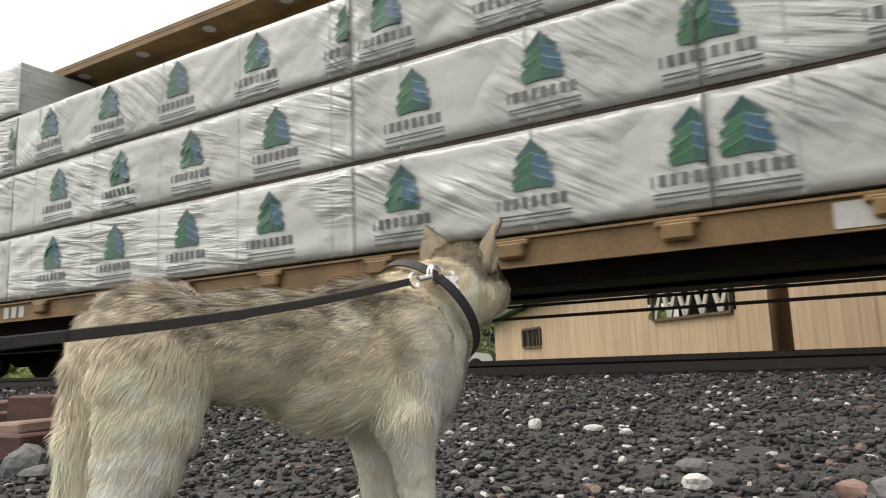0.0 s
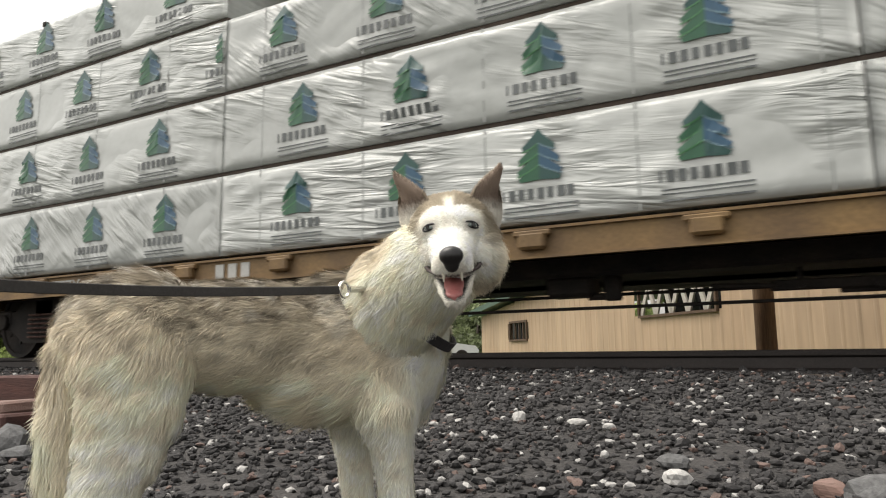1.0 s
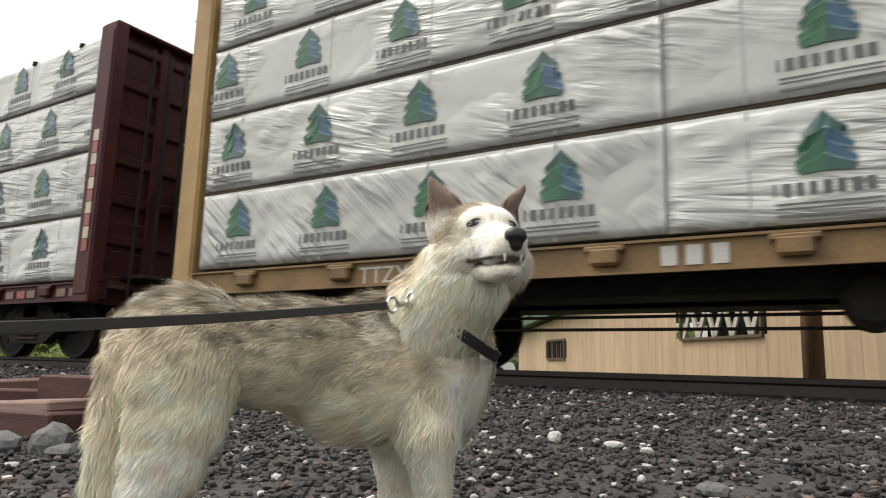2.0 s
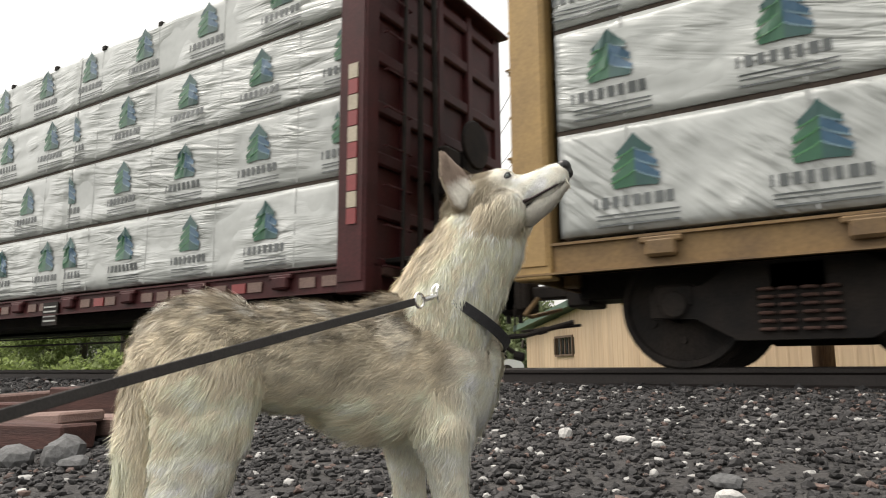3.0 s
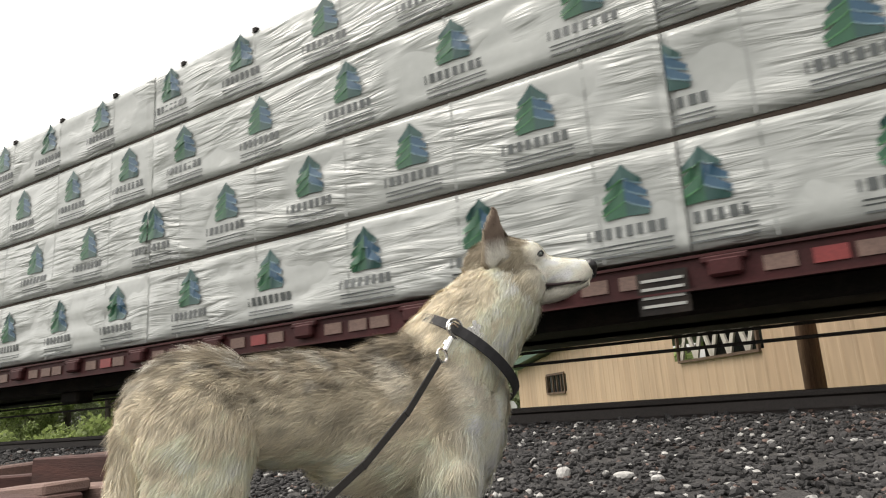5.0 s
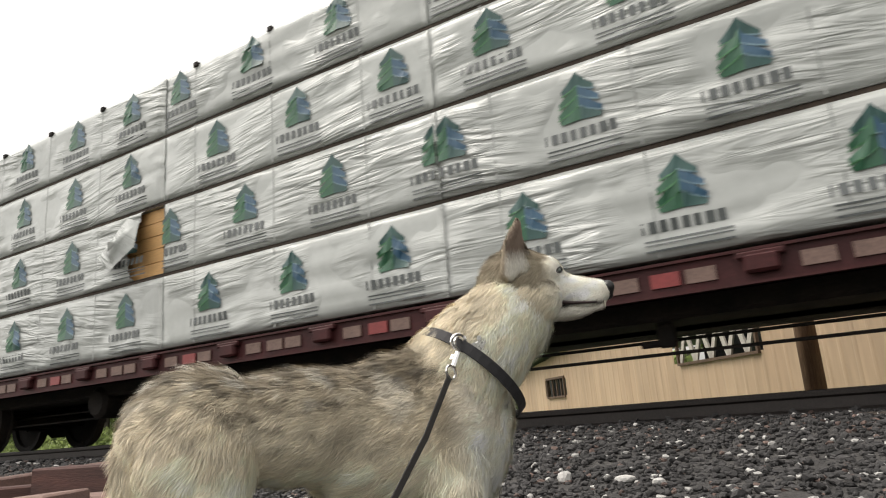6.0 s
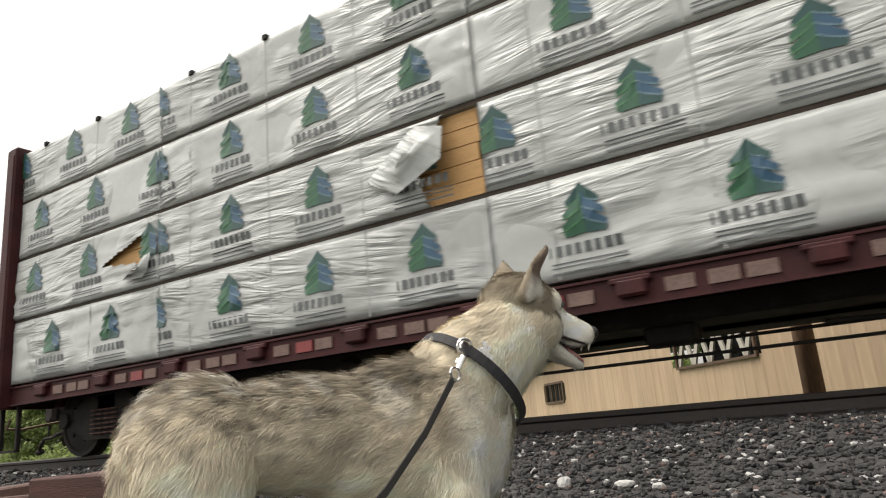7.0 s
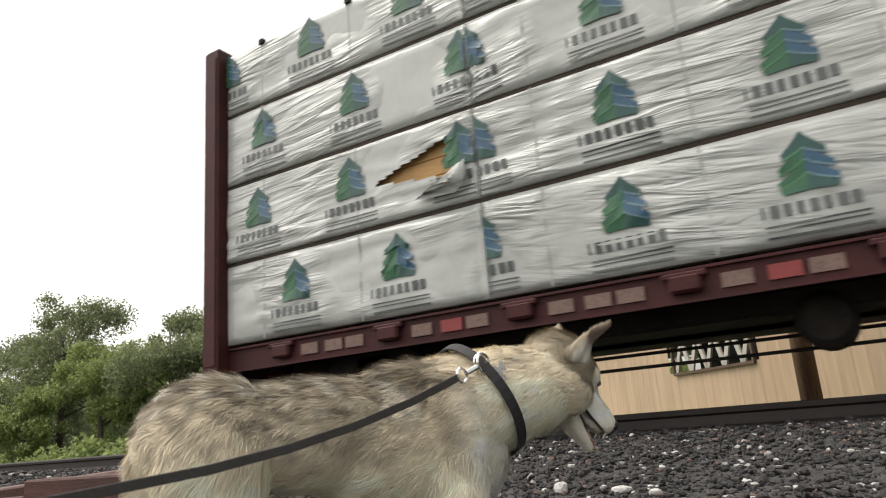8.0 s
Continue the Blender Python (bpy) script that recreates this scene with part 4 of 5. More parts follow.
def build_tree(x, y, h, spread, seed, leaf, label, count, z0=-0.12, size=0.115, low=0.25):
    rng = np.random.default_rng(seed)
    tree = tagged(new("tree"), label, "tree", group="trees beyond the track")
    t = Build()
    t.tube([(0, 0, 0), (rng.uniform(-0.1, 0.1), 0, h * 0.3), (rng.uniform(-0.3, 0.3), rng.uniform(-0.2, 0.2), h * 0.65), (rng.uniform(-0.3, 0.3), 0, h * 0.93)], [0.02 * h + 0.03, 0.017 * h + 0.02, 0.01 * h, 0.02], 9)
    blobs = []
    for k in range(16):
        z = h * rng.uniform(low, 0.95)
        a = rng.uniform(0, 6.28)
        fall = math.sqrt(max(0.05, 1 - abs((z / h - 0.52) / 0.52) ** 2))
        r = spread * fall * rng.uniform(0.45, 0.95)
        e = (r * math.cos(a), r * math.sin(a), z)
        t.tube([(0, 0, z * 0.72), (e[0] * 0.5, e[1] * 0.5, z * 0.9), e], [0.007 * h, 0.004 * h, 0.01], 6)
        blobs.append((*e, spread * rng.uniform(0.26, 0.46)))
        for _ in range(2):
            blobs.append((e[0] + rng.normal(0, 0.3) * spread, e[1] + rng.normal(0, 0.3) * spread, e[2] + rng.normal(0, 0.06) * h, spread * rng.uniform(0.10, 0.22)))
    part("trunk", t, [BARK], tree, smooth=True)
    part("crown", leaf_cloud(rng, blobs, int(count * 3.0), size * 0.72), [leaf], tree)
    tree.matrix_world = pose(x, y, z0)


def build_trees():
    for i, (x, y, h, s, lf, n) in enumerate((
            (-34.3, 20, 8.6, 3.0, LEAF_DARK, 9000), (-39.5, 21, 7.6, 2.8, LEAF_DARK, 7000), (-30.2, 19.5, 5.6, 2.2, LEAF, 7000), (-26.0, 20, 6.5, 2.3, LEAF_DARK, 7000),
            (-28.0, 22, 5.8, 2.4, LEAF, 6000), (-36.8, 18.5, 4.6, 2.0, LEAF, 6000), (-22.8, 20.5, 5.4, 2.2, LEAF_DARK, 6000), (-44.5, 22, 6.4, 3.0, LEAF_DARK, 6000),
            (-33.0, 17.5, 3.4, 1.5, LEAF, 4500))):
        build_tree(x, y, h, s, 20 + i, lf, "bushy green broadleaf tree in spring leaf" if lf is LEAF else "dark green broadleaf tree with loose crown", n, low=0.08)
    for i, (x, y, h, s) in enumerate(((-8.9, 40, 9.9, 2.6), (-20.5, 42, 5.5, 3.0), (-25.5, 46, 6.5, 3.2), (-15.2, 48, 5.0, 3.0), (-30.5, 52, 7.0, 4.0), (-50, 50, 9, 4.5), (-60, 40, 9, 4.5))):
        build_tree(x, y, h, s, 60 + i, LEAF_DARK if i % 2 else LEAF, "distant green broadleaf tree", 3500, size=0.3, low=0.1)
    rng = np.random.default_rng(77)
    blobs = [(x, rng.uniform(14, 17), rng.uniform(0.0, 0.5), rng.uniform(0.4, 0.8)) for x in np.arange(-42, -13, 0.8)]
    u = part("undergrowth", leaf_cloud(rng, blobs, 14000, 0.11), [LEAF])
    tagged(u, "low green brush along the far side of the track", "undergrowth", kind="stuff")


build_building()
build_pole()
build_parked_car()
build_trees()


# ---- old timbers beside the track ----
def build_timbers():
    for x, y, z, L, w, h, yaw, tilt, mat, lab in (
            (-4.10, 1.94, 0.085, 1.3, 0.20, 0.13, 8, 0, TIMBER_RED, "red-brown weathered timber lying flat on the ballast"),
            (-4.25, 2.35, 0.10, 1.9, 0.24, 0.10, -2, 2, TIMBER_PINK, "bleached pinkish timber lying among the old ties"),
            (-4.1, 2.22, 0.15, 1.2, 0.22, 0.06, -14, 3, TIMBER_PINK, "bleached split plank resting on the old ties"),
            (-4.35, 2.78, 0.22, 0.95, 0.26, 0.17, 10, 0, TIMBER_RED, "dark red-brown timber block on the old ties"),
            (-5.2, 2.75, 0.14, 1.2, 0.2, 0.1, 35, 0, TIMBER_RED, "dark red-brown timber stub lying askew"),
            (-4.9, 3.3, 0.24, 2.6, 0.16, 0.14, 34, 4, RUST, "rusty long beam slanting over the ballast")):
        b = Build().box(-L / 2, L / 2, -w / 2, w / 2, -h / 2, h / 2, 0.012)
        b.v = [(px + 0.012 * noise.noise(Vector((px * 3, py * 9, pz * 9))), py + 0.01 * noise.noise(Vector((px * 2, 4, pz))), pz + 0.01 * noise.noise(Vector((px * 2, py, 9)))) for px, py, pz in b.v]
        ob = tagged(part("timber", b, [mat]), lab, "timber", group="old timbers")
        ob.matrix_world = pose(x, y, z + 0.02, tilt, -tilt, yaw)


build_timbers()


# ---- the dog ----
def blend_skin(name, blobs, voxel=0.011, smooth=8):
    """A smooth skin over overlapping ellipsoids and tapered limbs, as vertices and triangles."""
    b = Build()
    for k in blobs:
        if k[0] == "ball":
            bm = bmesh.new()
            bmesh.ops.create_uvsphere(bm, u_segments=20, v_segments=14, radius=1)
            m = pose(*k[1], *(k[3] if len(k) > 3 else (0, 0, 0))) @ Matrix.Diagonal((*k[2], 1))
            bm.transform(m)
            b.bm(bm)
        else:
            pts, rs = k[1], k[2]
            b.tube(pts, list(rs), 14)
            for p, r in zip(pts, rs):
                bm = bmesh.new()
                bmesh.ops.create_uvsphere(bm, u_segments=14, v_segments=10, radius=r)
                bm.transform(Matrix.Translation(p))
                b.bm(bm)
    tmp = new(name, b.mesh(name, []))
    r = tmp.modifiers.new("skin", "REMESH")
    r.mode, r.voxel_size = "VOXEL", voxel
    s = tmp.modifiers.new("soft", "SMOOTH")
    s.iterations, s.factor = smooth, 0.5
    me = bpy.data.meshes.new_from_object(tmp.evaluated_get(bpy.context.evaluated_depsgraph_get()))
    bpy.data.objects.remove(tmp)
    me.calc_loop_triangles()
    v = np.array([p.co[:] for p in me.vertices])
    n = np.array([p.normal[:] for p in me.vertices])
    t = np.array([p.vertices[:] for p in me.loop_triangles])
    bpy.data.meshes.remove(me)
    return v, n, t


def lump(p, k, seed):
    return np.array([noise.noise(Vector((x * k, y * k, z * k + seed))) for x, y, z in p])


def furry(name, skin, coat, flow, length, count, parent, label="", width=0.0011, lift=0.2, seed=1, bare=()):
    """Skin with real strands: thin bent blades that follow the lie of the coat. coat(p, n) gives root and tip colours."""
    v, n, t = skin
    rng = np.random.default_rng(seed)
    a, b, c = v[t[:, 0]], v[t[:, 1]], v[t[:, 2]]
    area = np.linalg.norm(np.cross(b - a, c - a), axis=1)
    pick = rng.choice(len(t), count, p=area / area.sum())
    w = rng.dirichlet((1, 1, 1), count)
    tri = t[pick]
    p = (v[tri] * w[:, :, None]).sum(1)
    q = (n[tri] * w[:, :, None]).sum(1)
    q /= np.linalg.norm(q, axis=1)[:, None]
    if bare:
        keep = np.ones(count, bool)
        for bx, by, bz, br in bare:
            keep &= np.linalg.norm(p - (bx, by, bz), axis=1) > br
        p, q = p[keep], q[keep]
        count = len(p)
    d = flow(p, q) + rng.normal(0, 0.2, (count, 3)) + 0.62 * np.stack([lump(p, 38, 1), lump(p, 38, 5), lump(p, 38, 9)], 1)
    d -= q * (d * q).sum(1)[:, None]
    d /= np.linalg.norm(d, axis=1)[:, None] + 1e-9
    L = length(p, q) * rng.uniform(0.6, 1.25, count)
    side = np.cross(q, d)
    up = lift * rng.uniform(0.5, 1.5, count) * (1 + 0.8 * lump(p, 45, 3))
    wd = width * rng.uniform(0.7, 1.4, count)
    mid = p + d * (L * 0.5)[:, None] + q * (L * up * 0.8)[:, None]
    tip = p + d * L[:, None] + q * (L * up)[:, None]
    base = p - q * 0.002
    sv = np.stack([base - side * wd[:, None] / 2, base + side * wd[:, None] / 2, mid + side * wd[:, None] * 0.42, mid - side * wd[:, None] * 0.42, tip], 1).reshape(-1, 3)
    i = np.arange(count)[:, None] * 5 + len(v)
    quads = (i + np.array([[3, 2, 1, 0]])).tolist()
    tips = (i + np.array([[4, 2, 3]])).tolist()
    me = bpy.data.meshes.new(name)
    me.from_pydata(np.concatenate([v, sv]).tolist(), [], t.tolist() + quads + tips)
    me.materials.append(FUR)
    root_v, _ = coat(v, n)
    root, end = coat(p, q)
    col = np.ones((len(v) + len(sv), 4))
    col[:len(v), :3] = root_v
    # Roots darker than tips: undercoat tone plus shade between strands, put into the colour.
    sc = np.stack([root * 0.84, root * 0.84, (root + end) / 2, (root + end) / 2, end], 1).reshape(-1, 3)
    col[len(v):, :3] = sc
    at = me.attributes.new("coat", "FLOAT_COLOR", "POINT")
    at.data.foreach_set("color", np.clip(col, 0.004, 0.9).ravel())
    blade = q * 0.9 + d * 0.1 + rng.normal(0, 0.18, (count, 3))
    blade /= np.linalg.norm(blade, axis=1)[:, None]
    nn = np.concatenate([n, np.repeat(blade, 5, 0)])
    me.polygons.foreach_set("use_smooth", [True] * len(me.polygons))
    me.update()
    me.normals_split_custom_set_from_vertices(nn.tolist())
    return part(name, me, [FUR], parent, label)


CREAM, WARM, GREY, DARK, WHITE = (np.array(c) for c in ((0.92, 0.84, 0.66), (0.84, 0.735, 0.555), (0.22, 0.18, 0.125), (0.03, 0.026, 0.022), (0.93, 0.895, 0.80)))


def mixc(a, b, k):
    k = np.clip(k, 0, 1)[:, None]
    return a * (1 - k) + b * k


def locks(p, seed):
    """Streaks of lighter and darker tone along the lie of the coat."""
    return 0.6 * lump(p * np.array((0.45, 1.0, 1.0)), 42, seed) + 0.4 * lump(p * np.array((0.5, 1.0, 1.0)), 95, seed + 2)


def body_coat(p, n):
    x, z = p[:, 0], p[:, 2] + 0.03 * lump(p, 7, 2) + 0.014 * lump(p, 25, 3)
    flank = mixc(np.repeat(CREAM[None], len(p), 0), WARM[None] * 0.92, (z - 0.38) / 0.12 + 0.8 * lump(p, 7, 8))
    flat = p * np.array((0.5, 1.0, 1.3))
    mott = 0.3 * lump(flat, 14, 4) + 0.8 * lump(flat, 60, 6)
    ridge = np.clip((z - 0.487 + 0.05 * mott) / 0.075, 0, 1) * np.clip((0.24 - x) / 0.08, 0.1, 1)
    rump = np.clip(1.35 - np.hypot((x + 0.20) / 0.17, (z - 0.52) / 0.07), 0, 1) * np.clip(0.6 + 1.1 * mott, 0, 1)
    patch = np.clip(1.5 - np.hypot((x - 0.0) / 0.16, (z - 0.495 - 0.12 * x) / 0.07), 0, 1) * np.clip(0.85 + 0.6 * mott, 0, 1)
    sash = np.clip(1.3 - np.abs(x - 0.150 + 0.42 * (z - 0.5)) / 0.03, 0, 1) * np.clip((z - 0.40) / 0.06, 0, 1) * np.clip(0.85 + 0.5 * mott, 0, 1)
    arch = np.clip(1.2 - np.abs(x - 0.235 + 0.9 * (z - 0.5)) / 0.018, 0, 1) * np.clip((z - 0.44) / 0.05, 0, 1)
    shade = np.clip(np.maximum.reduce([ridge * 0.92, rump * 0.72, patch * 0.58, sash * 0.6, arch * 0.4]), 0, 0.94)
    root = mixc(flank, GREY[None], shade)
    pale = np.maximum(np.clip((0.36 - z) / 0.1, 0, 0.5), np.clip((x - 0.17) / 0.08, 0, 0.6) * np.clip((0.56 - z) / 0.05, 0, 1))
    pale = np.maximum(pale, np.clip(1.2 - np.hypot((x - 0.085) / 0.03, (z - 0.535) / 0.05), 0, 0.28))
    root = mixc(root, WHITE[None], pale)
    under = np.clip((0.39 - z) / 0.05, 0, 1) * np.clip((0.14 - x) / 0.1, 0, 1) * np.clip((x + 0.14) / 0.06, 0, 1)
    root = mixc(root, GREY[None] * 1.8, under * np.clip(0.3 + 1.2 * lump(p, 20, 5), 0, 0.65))
    root = root * (1 + 0.34 * locks(p, 3))[:, None]
    dark = np.clip(0.4 + 1.8 * lump(p, 55, 4), 0, 1)
    tip = mixc(root * 1.12, DARK[None] + 0.015, np.maximum(ridge, rump * 0.85) * dark)
    tuft = np.clip(lump(p, 40, 7) * 3.6 - 0.25, 0, 1)
    tip = mixc(tip, WHITE[None], tuft * np.clip((z - 0.51) / 0.05, 0, 1) * np.clip((0.06 - x) / 0.2, 0.0, 1) * 0.8)
    return root, tip


def body_flow(p, n):
    d = np.tile(np.array((-1.0, 0, -0.35)), (len(p), 1))
    d[:, 2] -= np.clip((0.5 - p[:, 2]) * 3, 0, 1.4)
    return d


def body_len(p, n):
    return 0.022 + 0.020 * np.clip((p[:, 2] - 0.52) / 0.06, 0, 1) + 0.042 * np.clip((0.42 - p[:, 2]) / 0.06, 0, 1) * np.clip(0.7 + 1.2 * lump(p, 26, 9), 0.2, 1.3) + 0.012 * lump(p, 30, 6)


def build_dog():
    dog = tagged(new("husky_dog"), "cream and grey-brown husky dog with black collar standing on ballast", "dog")
    torso = blend_skin("torso", [
        ("ball", (0.13, 0, 0.452), (0.215, 0.116, 0.130)), ("ball", (0.24, 0, 0.437), (0.115, 0.112, 0.126)), ("ball", (-0.06, 0, 0.482), (0.22, 0.102, 0.100)),
        ("ball", (-0.25, 0, 0.475), (0.135, 0.112, 0.112)), ("ball", (0.2, 0.07, 0.47), (0.10, 0.06, 0.11)), ("ball", (0.2, -0.07, 0.47), (0.10, 0.06, 0.11)),
        ("ball", (0.24, 0, 0.535), (0.12, 0.088, 0.078)), ("ball", (0.15, 0, 0.54), (0.14, 0.075, 0.070)), ("ball", (0.02, 0, 0.52), (0.2, 0.07, 0.06)), ("ball", (0.3, 0, 0.48), (0.07, 0.085, 0.09))])
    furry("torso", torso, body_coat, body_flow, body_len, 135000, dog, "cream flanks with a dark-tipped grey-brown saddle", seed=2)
    for s, nm in ((1, "front_leg"), (-1, "front_leg")):
        leg = blend_skin(nm, [("ball", (0.19, s * 0.075, 0.38), (0.075, 0.05, 0.12)), ("limb", [(0.185, s * 0.088, 0.34), (0.2, s * 0.085, 0.22), (0.215, s * 0.085, 0.07)], (0.052, 0.036, 0.031)), ("ball", (0.24, s * 0.085, 0.03), (0.055, 0.036, 0.03))], 0.008, 5)
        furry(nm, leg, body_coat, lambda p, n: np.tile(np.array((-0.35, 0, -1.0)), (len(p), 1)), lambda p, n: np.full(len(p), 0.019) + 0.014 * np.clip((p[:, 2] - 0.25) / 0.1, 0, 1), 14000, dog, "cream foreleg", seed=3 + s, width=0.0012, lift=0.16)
    for s, nm in ((1, "hind_leg"), (-1, "hind_leg")):
        leg = blend_skin(nm, [("ball", (-0.265, s * 0.066, 0.435), (0.094, 0.056, 0.105)), ("ball", (-0.268, s * 0.068, 0.37), (0.083, 0.055, 0.09)), ("ball", (-0.280, s * 0.07, 0.31), (0.068, 0.050, 0.08)), ("ball", (-0.298, s * 0.073, 0.255), (0.053, 0.044, 0.07)),
                              ("limb", [(-0.285, s * 0.072, 0.28), (-0.318, s * 0.076, 0.215), (-0.352, s * 0.08, 0.16)], (0.048, 0.041, 0.034)), ("limb", [(-0.345, s * 0.085, 0.16), (-0.335, s * 0.085, 0.05)], (0.033, 0.029)), ("ball", (-0.305, s * 0.085, 0.028), (0.055, 0.036, 0.028))], 0.008, 11)
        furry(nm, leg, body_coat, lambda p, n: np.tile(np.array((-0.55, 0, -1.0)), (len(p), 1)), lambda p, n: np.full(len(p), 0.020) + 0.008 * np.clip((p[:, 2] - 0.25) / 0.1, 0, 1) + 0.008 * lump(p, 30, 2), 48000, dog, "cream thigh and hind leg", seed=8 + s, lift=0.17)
    tail = blend_skin("tail", [("limb", [(-0.315, 0, 0.51), (-0.345, 0, 0.455), (-0.352, -0.005, 0.37), (-0.355, -0.01, 0.27), (-0.355, -0.01, 0.17)], (0.032, 0.038, 0.040, 0.036, 0.022))], 0.009, 4)

    def tail_coat(p, n):
        c = mixc(np.repeat(CREAM[None], len(p), 0), GREY[None] * 1.7, np.clip(0.35 + 1.2 * lump(p, 9, 3), 0, 0.8))
        return c, c * 1.15
    furry("tail", tail, tail_coat, lambda p, n: np.tile(np.array((-0.1, 0, -1.0)), (len(p), 1)) + n * 0.25, lambda p, n: np.full(len(p), 0.034), 24000, dog, "bushy hanging pale tail", seed=12, lift=0.22)

    # neck: x runs from the shoulders to the skull
    neck_skin = blend_skin("neck", [("limb", [(-0.03, 0, -0.03), (0.07, 0, -0.005), (0.16, 0, 0.002), (0.255, 0, -0.008)], (0.092, 0.114, 0.107, 0.094)), ("ball", (0.05, 0, -0.03), (0.10, 0.088, 0.085)), ("ball", (0.18, 0, -0.012), (0.09, 0.098, 0.096)), ("ball", (0.09, 0, 0.03), (0.12, 0.085, 0.088))], 0.009, 9)

    def neck_coat(p, n):
        top = np.clip((p[:, 2] - 0.015 + 0.03 * lump(p, 10, 3)) / 0.06, 0, 1)
        c = mixc(np.repeat(CREAM[None] * 1.04, len(p), 0), WARM[None] * 0.88, top * 0.85 + 0.3 * lump(p, 12, 2))
        c = mixc(c, GREY[None] * 1.5, top * np.clip((0.09 - p[:, 0]) / 0.09, 0, 1) * 0.6)
        c = c * (1 + 0.40 * locks(p, 6))[:, None]
        t = mixc(c * 1.12, GREY[None] * 0.8, top * np.clip(0.35 + lump(p, 26, 5), 0, 0.8))
        return c, t
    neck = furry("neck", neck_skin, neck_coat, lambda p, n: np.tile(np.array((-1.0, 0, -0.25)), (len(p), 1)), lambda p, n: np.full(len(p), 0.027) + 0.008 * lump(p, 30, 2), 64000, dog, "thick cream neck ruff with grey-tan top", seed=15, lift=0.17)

    def ring(r_y, r_z, x, tilt, w, th, n=40):
        b = Build()
        vs = []
        for k in range(n):
            a = 2 * math.pi * k / n
            for dx, dr in ((-w / 2, 0), (w / 2, 0), (w / 2, th), (-w / 2, th)):
                z = (r_z + dr) * math.sin(a)
                vs.append((x + dx + tilt * z, (r_y + dr) * math.cos(a), z))
        fs = [((k * 4 + j), (k * 4 + (j + 1) % 4), ((k + 1) % n * 4 + (j + 1) % 4), ((k + 1) % n * 4 + j)) for k in range(n) for j in range(4)]
        return b.add(vs, fs)
    collar = part("collar", ring(0.130, 0.129, 0.0, 0.0, 0.021, 0.004), [NYLON], dog, "black nylon collar", smooth=False)

    cl = Build()
    cx, cy, cz = 0.0, -0.104, 0.086
    cl.tube([(cx + 0.016 * math.cos(a), cy, cz + 0.016 * math.sin(a)) for a in np.linspace(0, 6.28, 15)], 0.003, 6)
    part("collar_ring", cl, [CHROME], collar, "bright metal ring")
    tg = Build()
    for dx, dz, rot in ((0.022, -0.02, 15), (0.012, -0.035, -10)):
        tg.box(-0.010, 0.010, -0.0015, 0.0015, -0.006, 0.006, 0.002, 0, pose(cx + dx, cy - 0.01, cz + dz - 0.01, 0, rot, 0))
        for ex in (-0.009, 0.009):
            for ez in (-0.006, 0.006):
                tg.disc((cx + dx + ex, cy - 0.01, cz + dz - 0.01 + ez), (0, 1, 0), 0.0055, 0.003, 10)
    part("tag", tg, [CHROME], collar, "pale bone-shaped tag")

    # head: x runs to the nose, origin in the skull
    head_skin = blend_skin("head", [
        ("ball", (-0.012, 0, 0.022), (0.080, 0.079, 0.068)), ("ball", (0.038, 0, 0.024), (0.050, 0.060, 0.046)), ("ball", (-0.004, 0.042, -0.030), (0.070, 0.048, 0.056)), ("ball", (-0.004, -0.042, -0.030), (0.070, 0.048, 0.056)),
        ("limb", [(0.055, 0, -0.012), (0.105, 0, -0.026), (0.150, 0, -0.035)], (0.046, 0.036, 0.029)), ("ball", (0.118, 0.016, -0.048), (0.046, 0.020, 0.018)), ("ball", (0.118, -0.016, -0.048), (0.046, 0.020, 0.018)),
        ("ball", (-0.035, 0, -0.035), (0.075, 0.088, 0.072))], 0.006, 8)

    def head_coat(p, n):
        x, y, z = p[:, 0], np.abs(p[:, 1]), p[:, 2]
        nz = 0.008 * lump(p, 30, 2)
        base = mixc(np.repeat(WHITE[None], len(p), 0), CREAM[None] * 0.92, (0.062 - x) / 0.03)
        base = mixc(base, WARM[None] * 0.9, np.clip((0.02 - x + nz) / 0.03, 0, 0.75))
        cap = np.clip((z - 0.046 + nz) / 0.008, 0, 1) * np.clip((0.082 - x) / 0.012, 0, 1)
        brow = np.clip(1.4 - np.hypot((x - 0.074) / 0.024, (y - 0.026) / 0.018), 0, 1) * (z > 0.03) * (z < 0.060)
        cap = np.clip(cap - 1.4 * brow, 0, 1)
        blaze = np.clip(1.4 - y / 0.008, 0, 1) * np.clip((x - 0.02) / 0.02, 0, 1)
        side = np.clip((0.052 - x) / 0.02, 0, 1) * np.clip((z + 0.012 + 0.3 * (x - 0.05) + nz) / 0.014, 0, 1) * np.clip((y - 0.042) / 0.012, 0, 1) * 0.8
        edge = np.clip(1.2 - np.abs(z + 0.004 + 0.3 * (x - 0.05) + nz) / 0.010, 0, 1) * np.clip((0.062 - x) / 0.012, 0, 1) * np.clip((x + 0.01) / 0.02, 0, 1) * np.clip((y - 0.045) / 0.01, 0, 1)
        back = np.clip((-0.045 - x) / 0.03, 0, 1) * np.clip((z + 0.03) / 0.03, 0, 1) * 0.35
        k = np.clip(np.maximum(np.maximum(cap, side), back) * (1 - blaze), 0, 1)
        c = mixc(base, GREY[None] * 1.25, k * 0.92)
        c = mixc(c, GREY[None] * 0.7, edge * 0.7) * (1 + 0.3 * locks(p, 9))[:, None]
        rim = np.clip(1.3 - np.hypot((x - 0.077) / 0.018, (y - 0.037) / 0.015), 0, 1) * np.clip(1.2 - np.abs(z - 0.024) / 0.013, 0, 1)
        c = mixc(c, DARK[None], rim * 0.75)
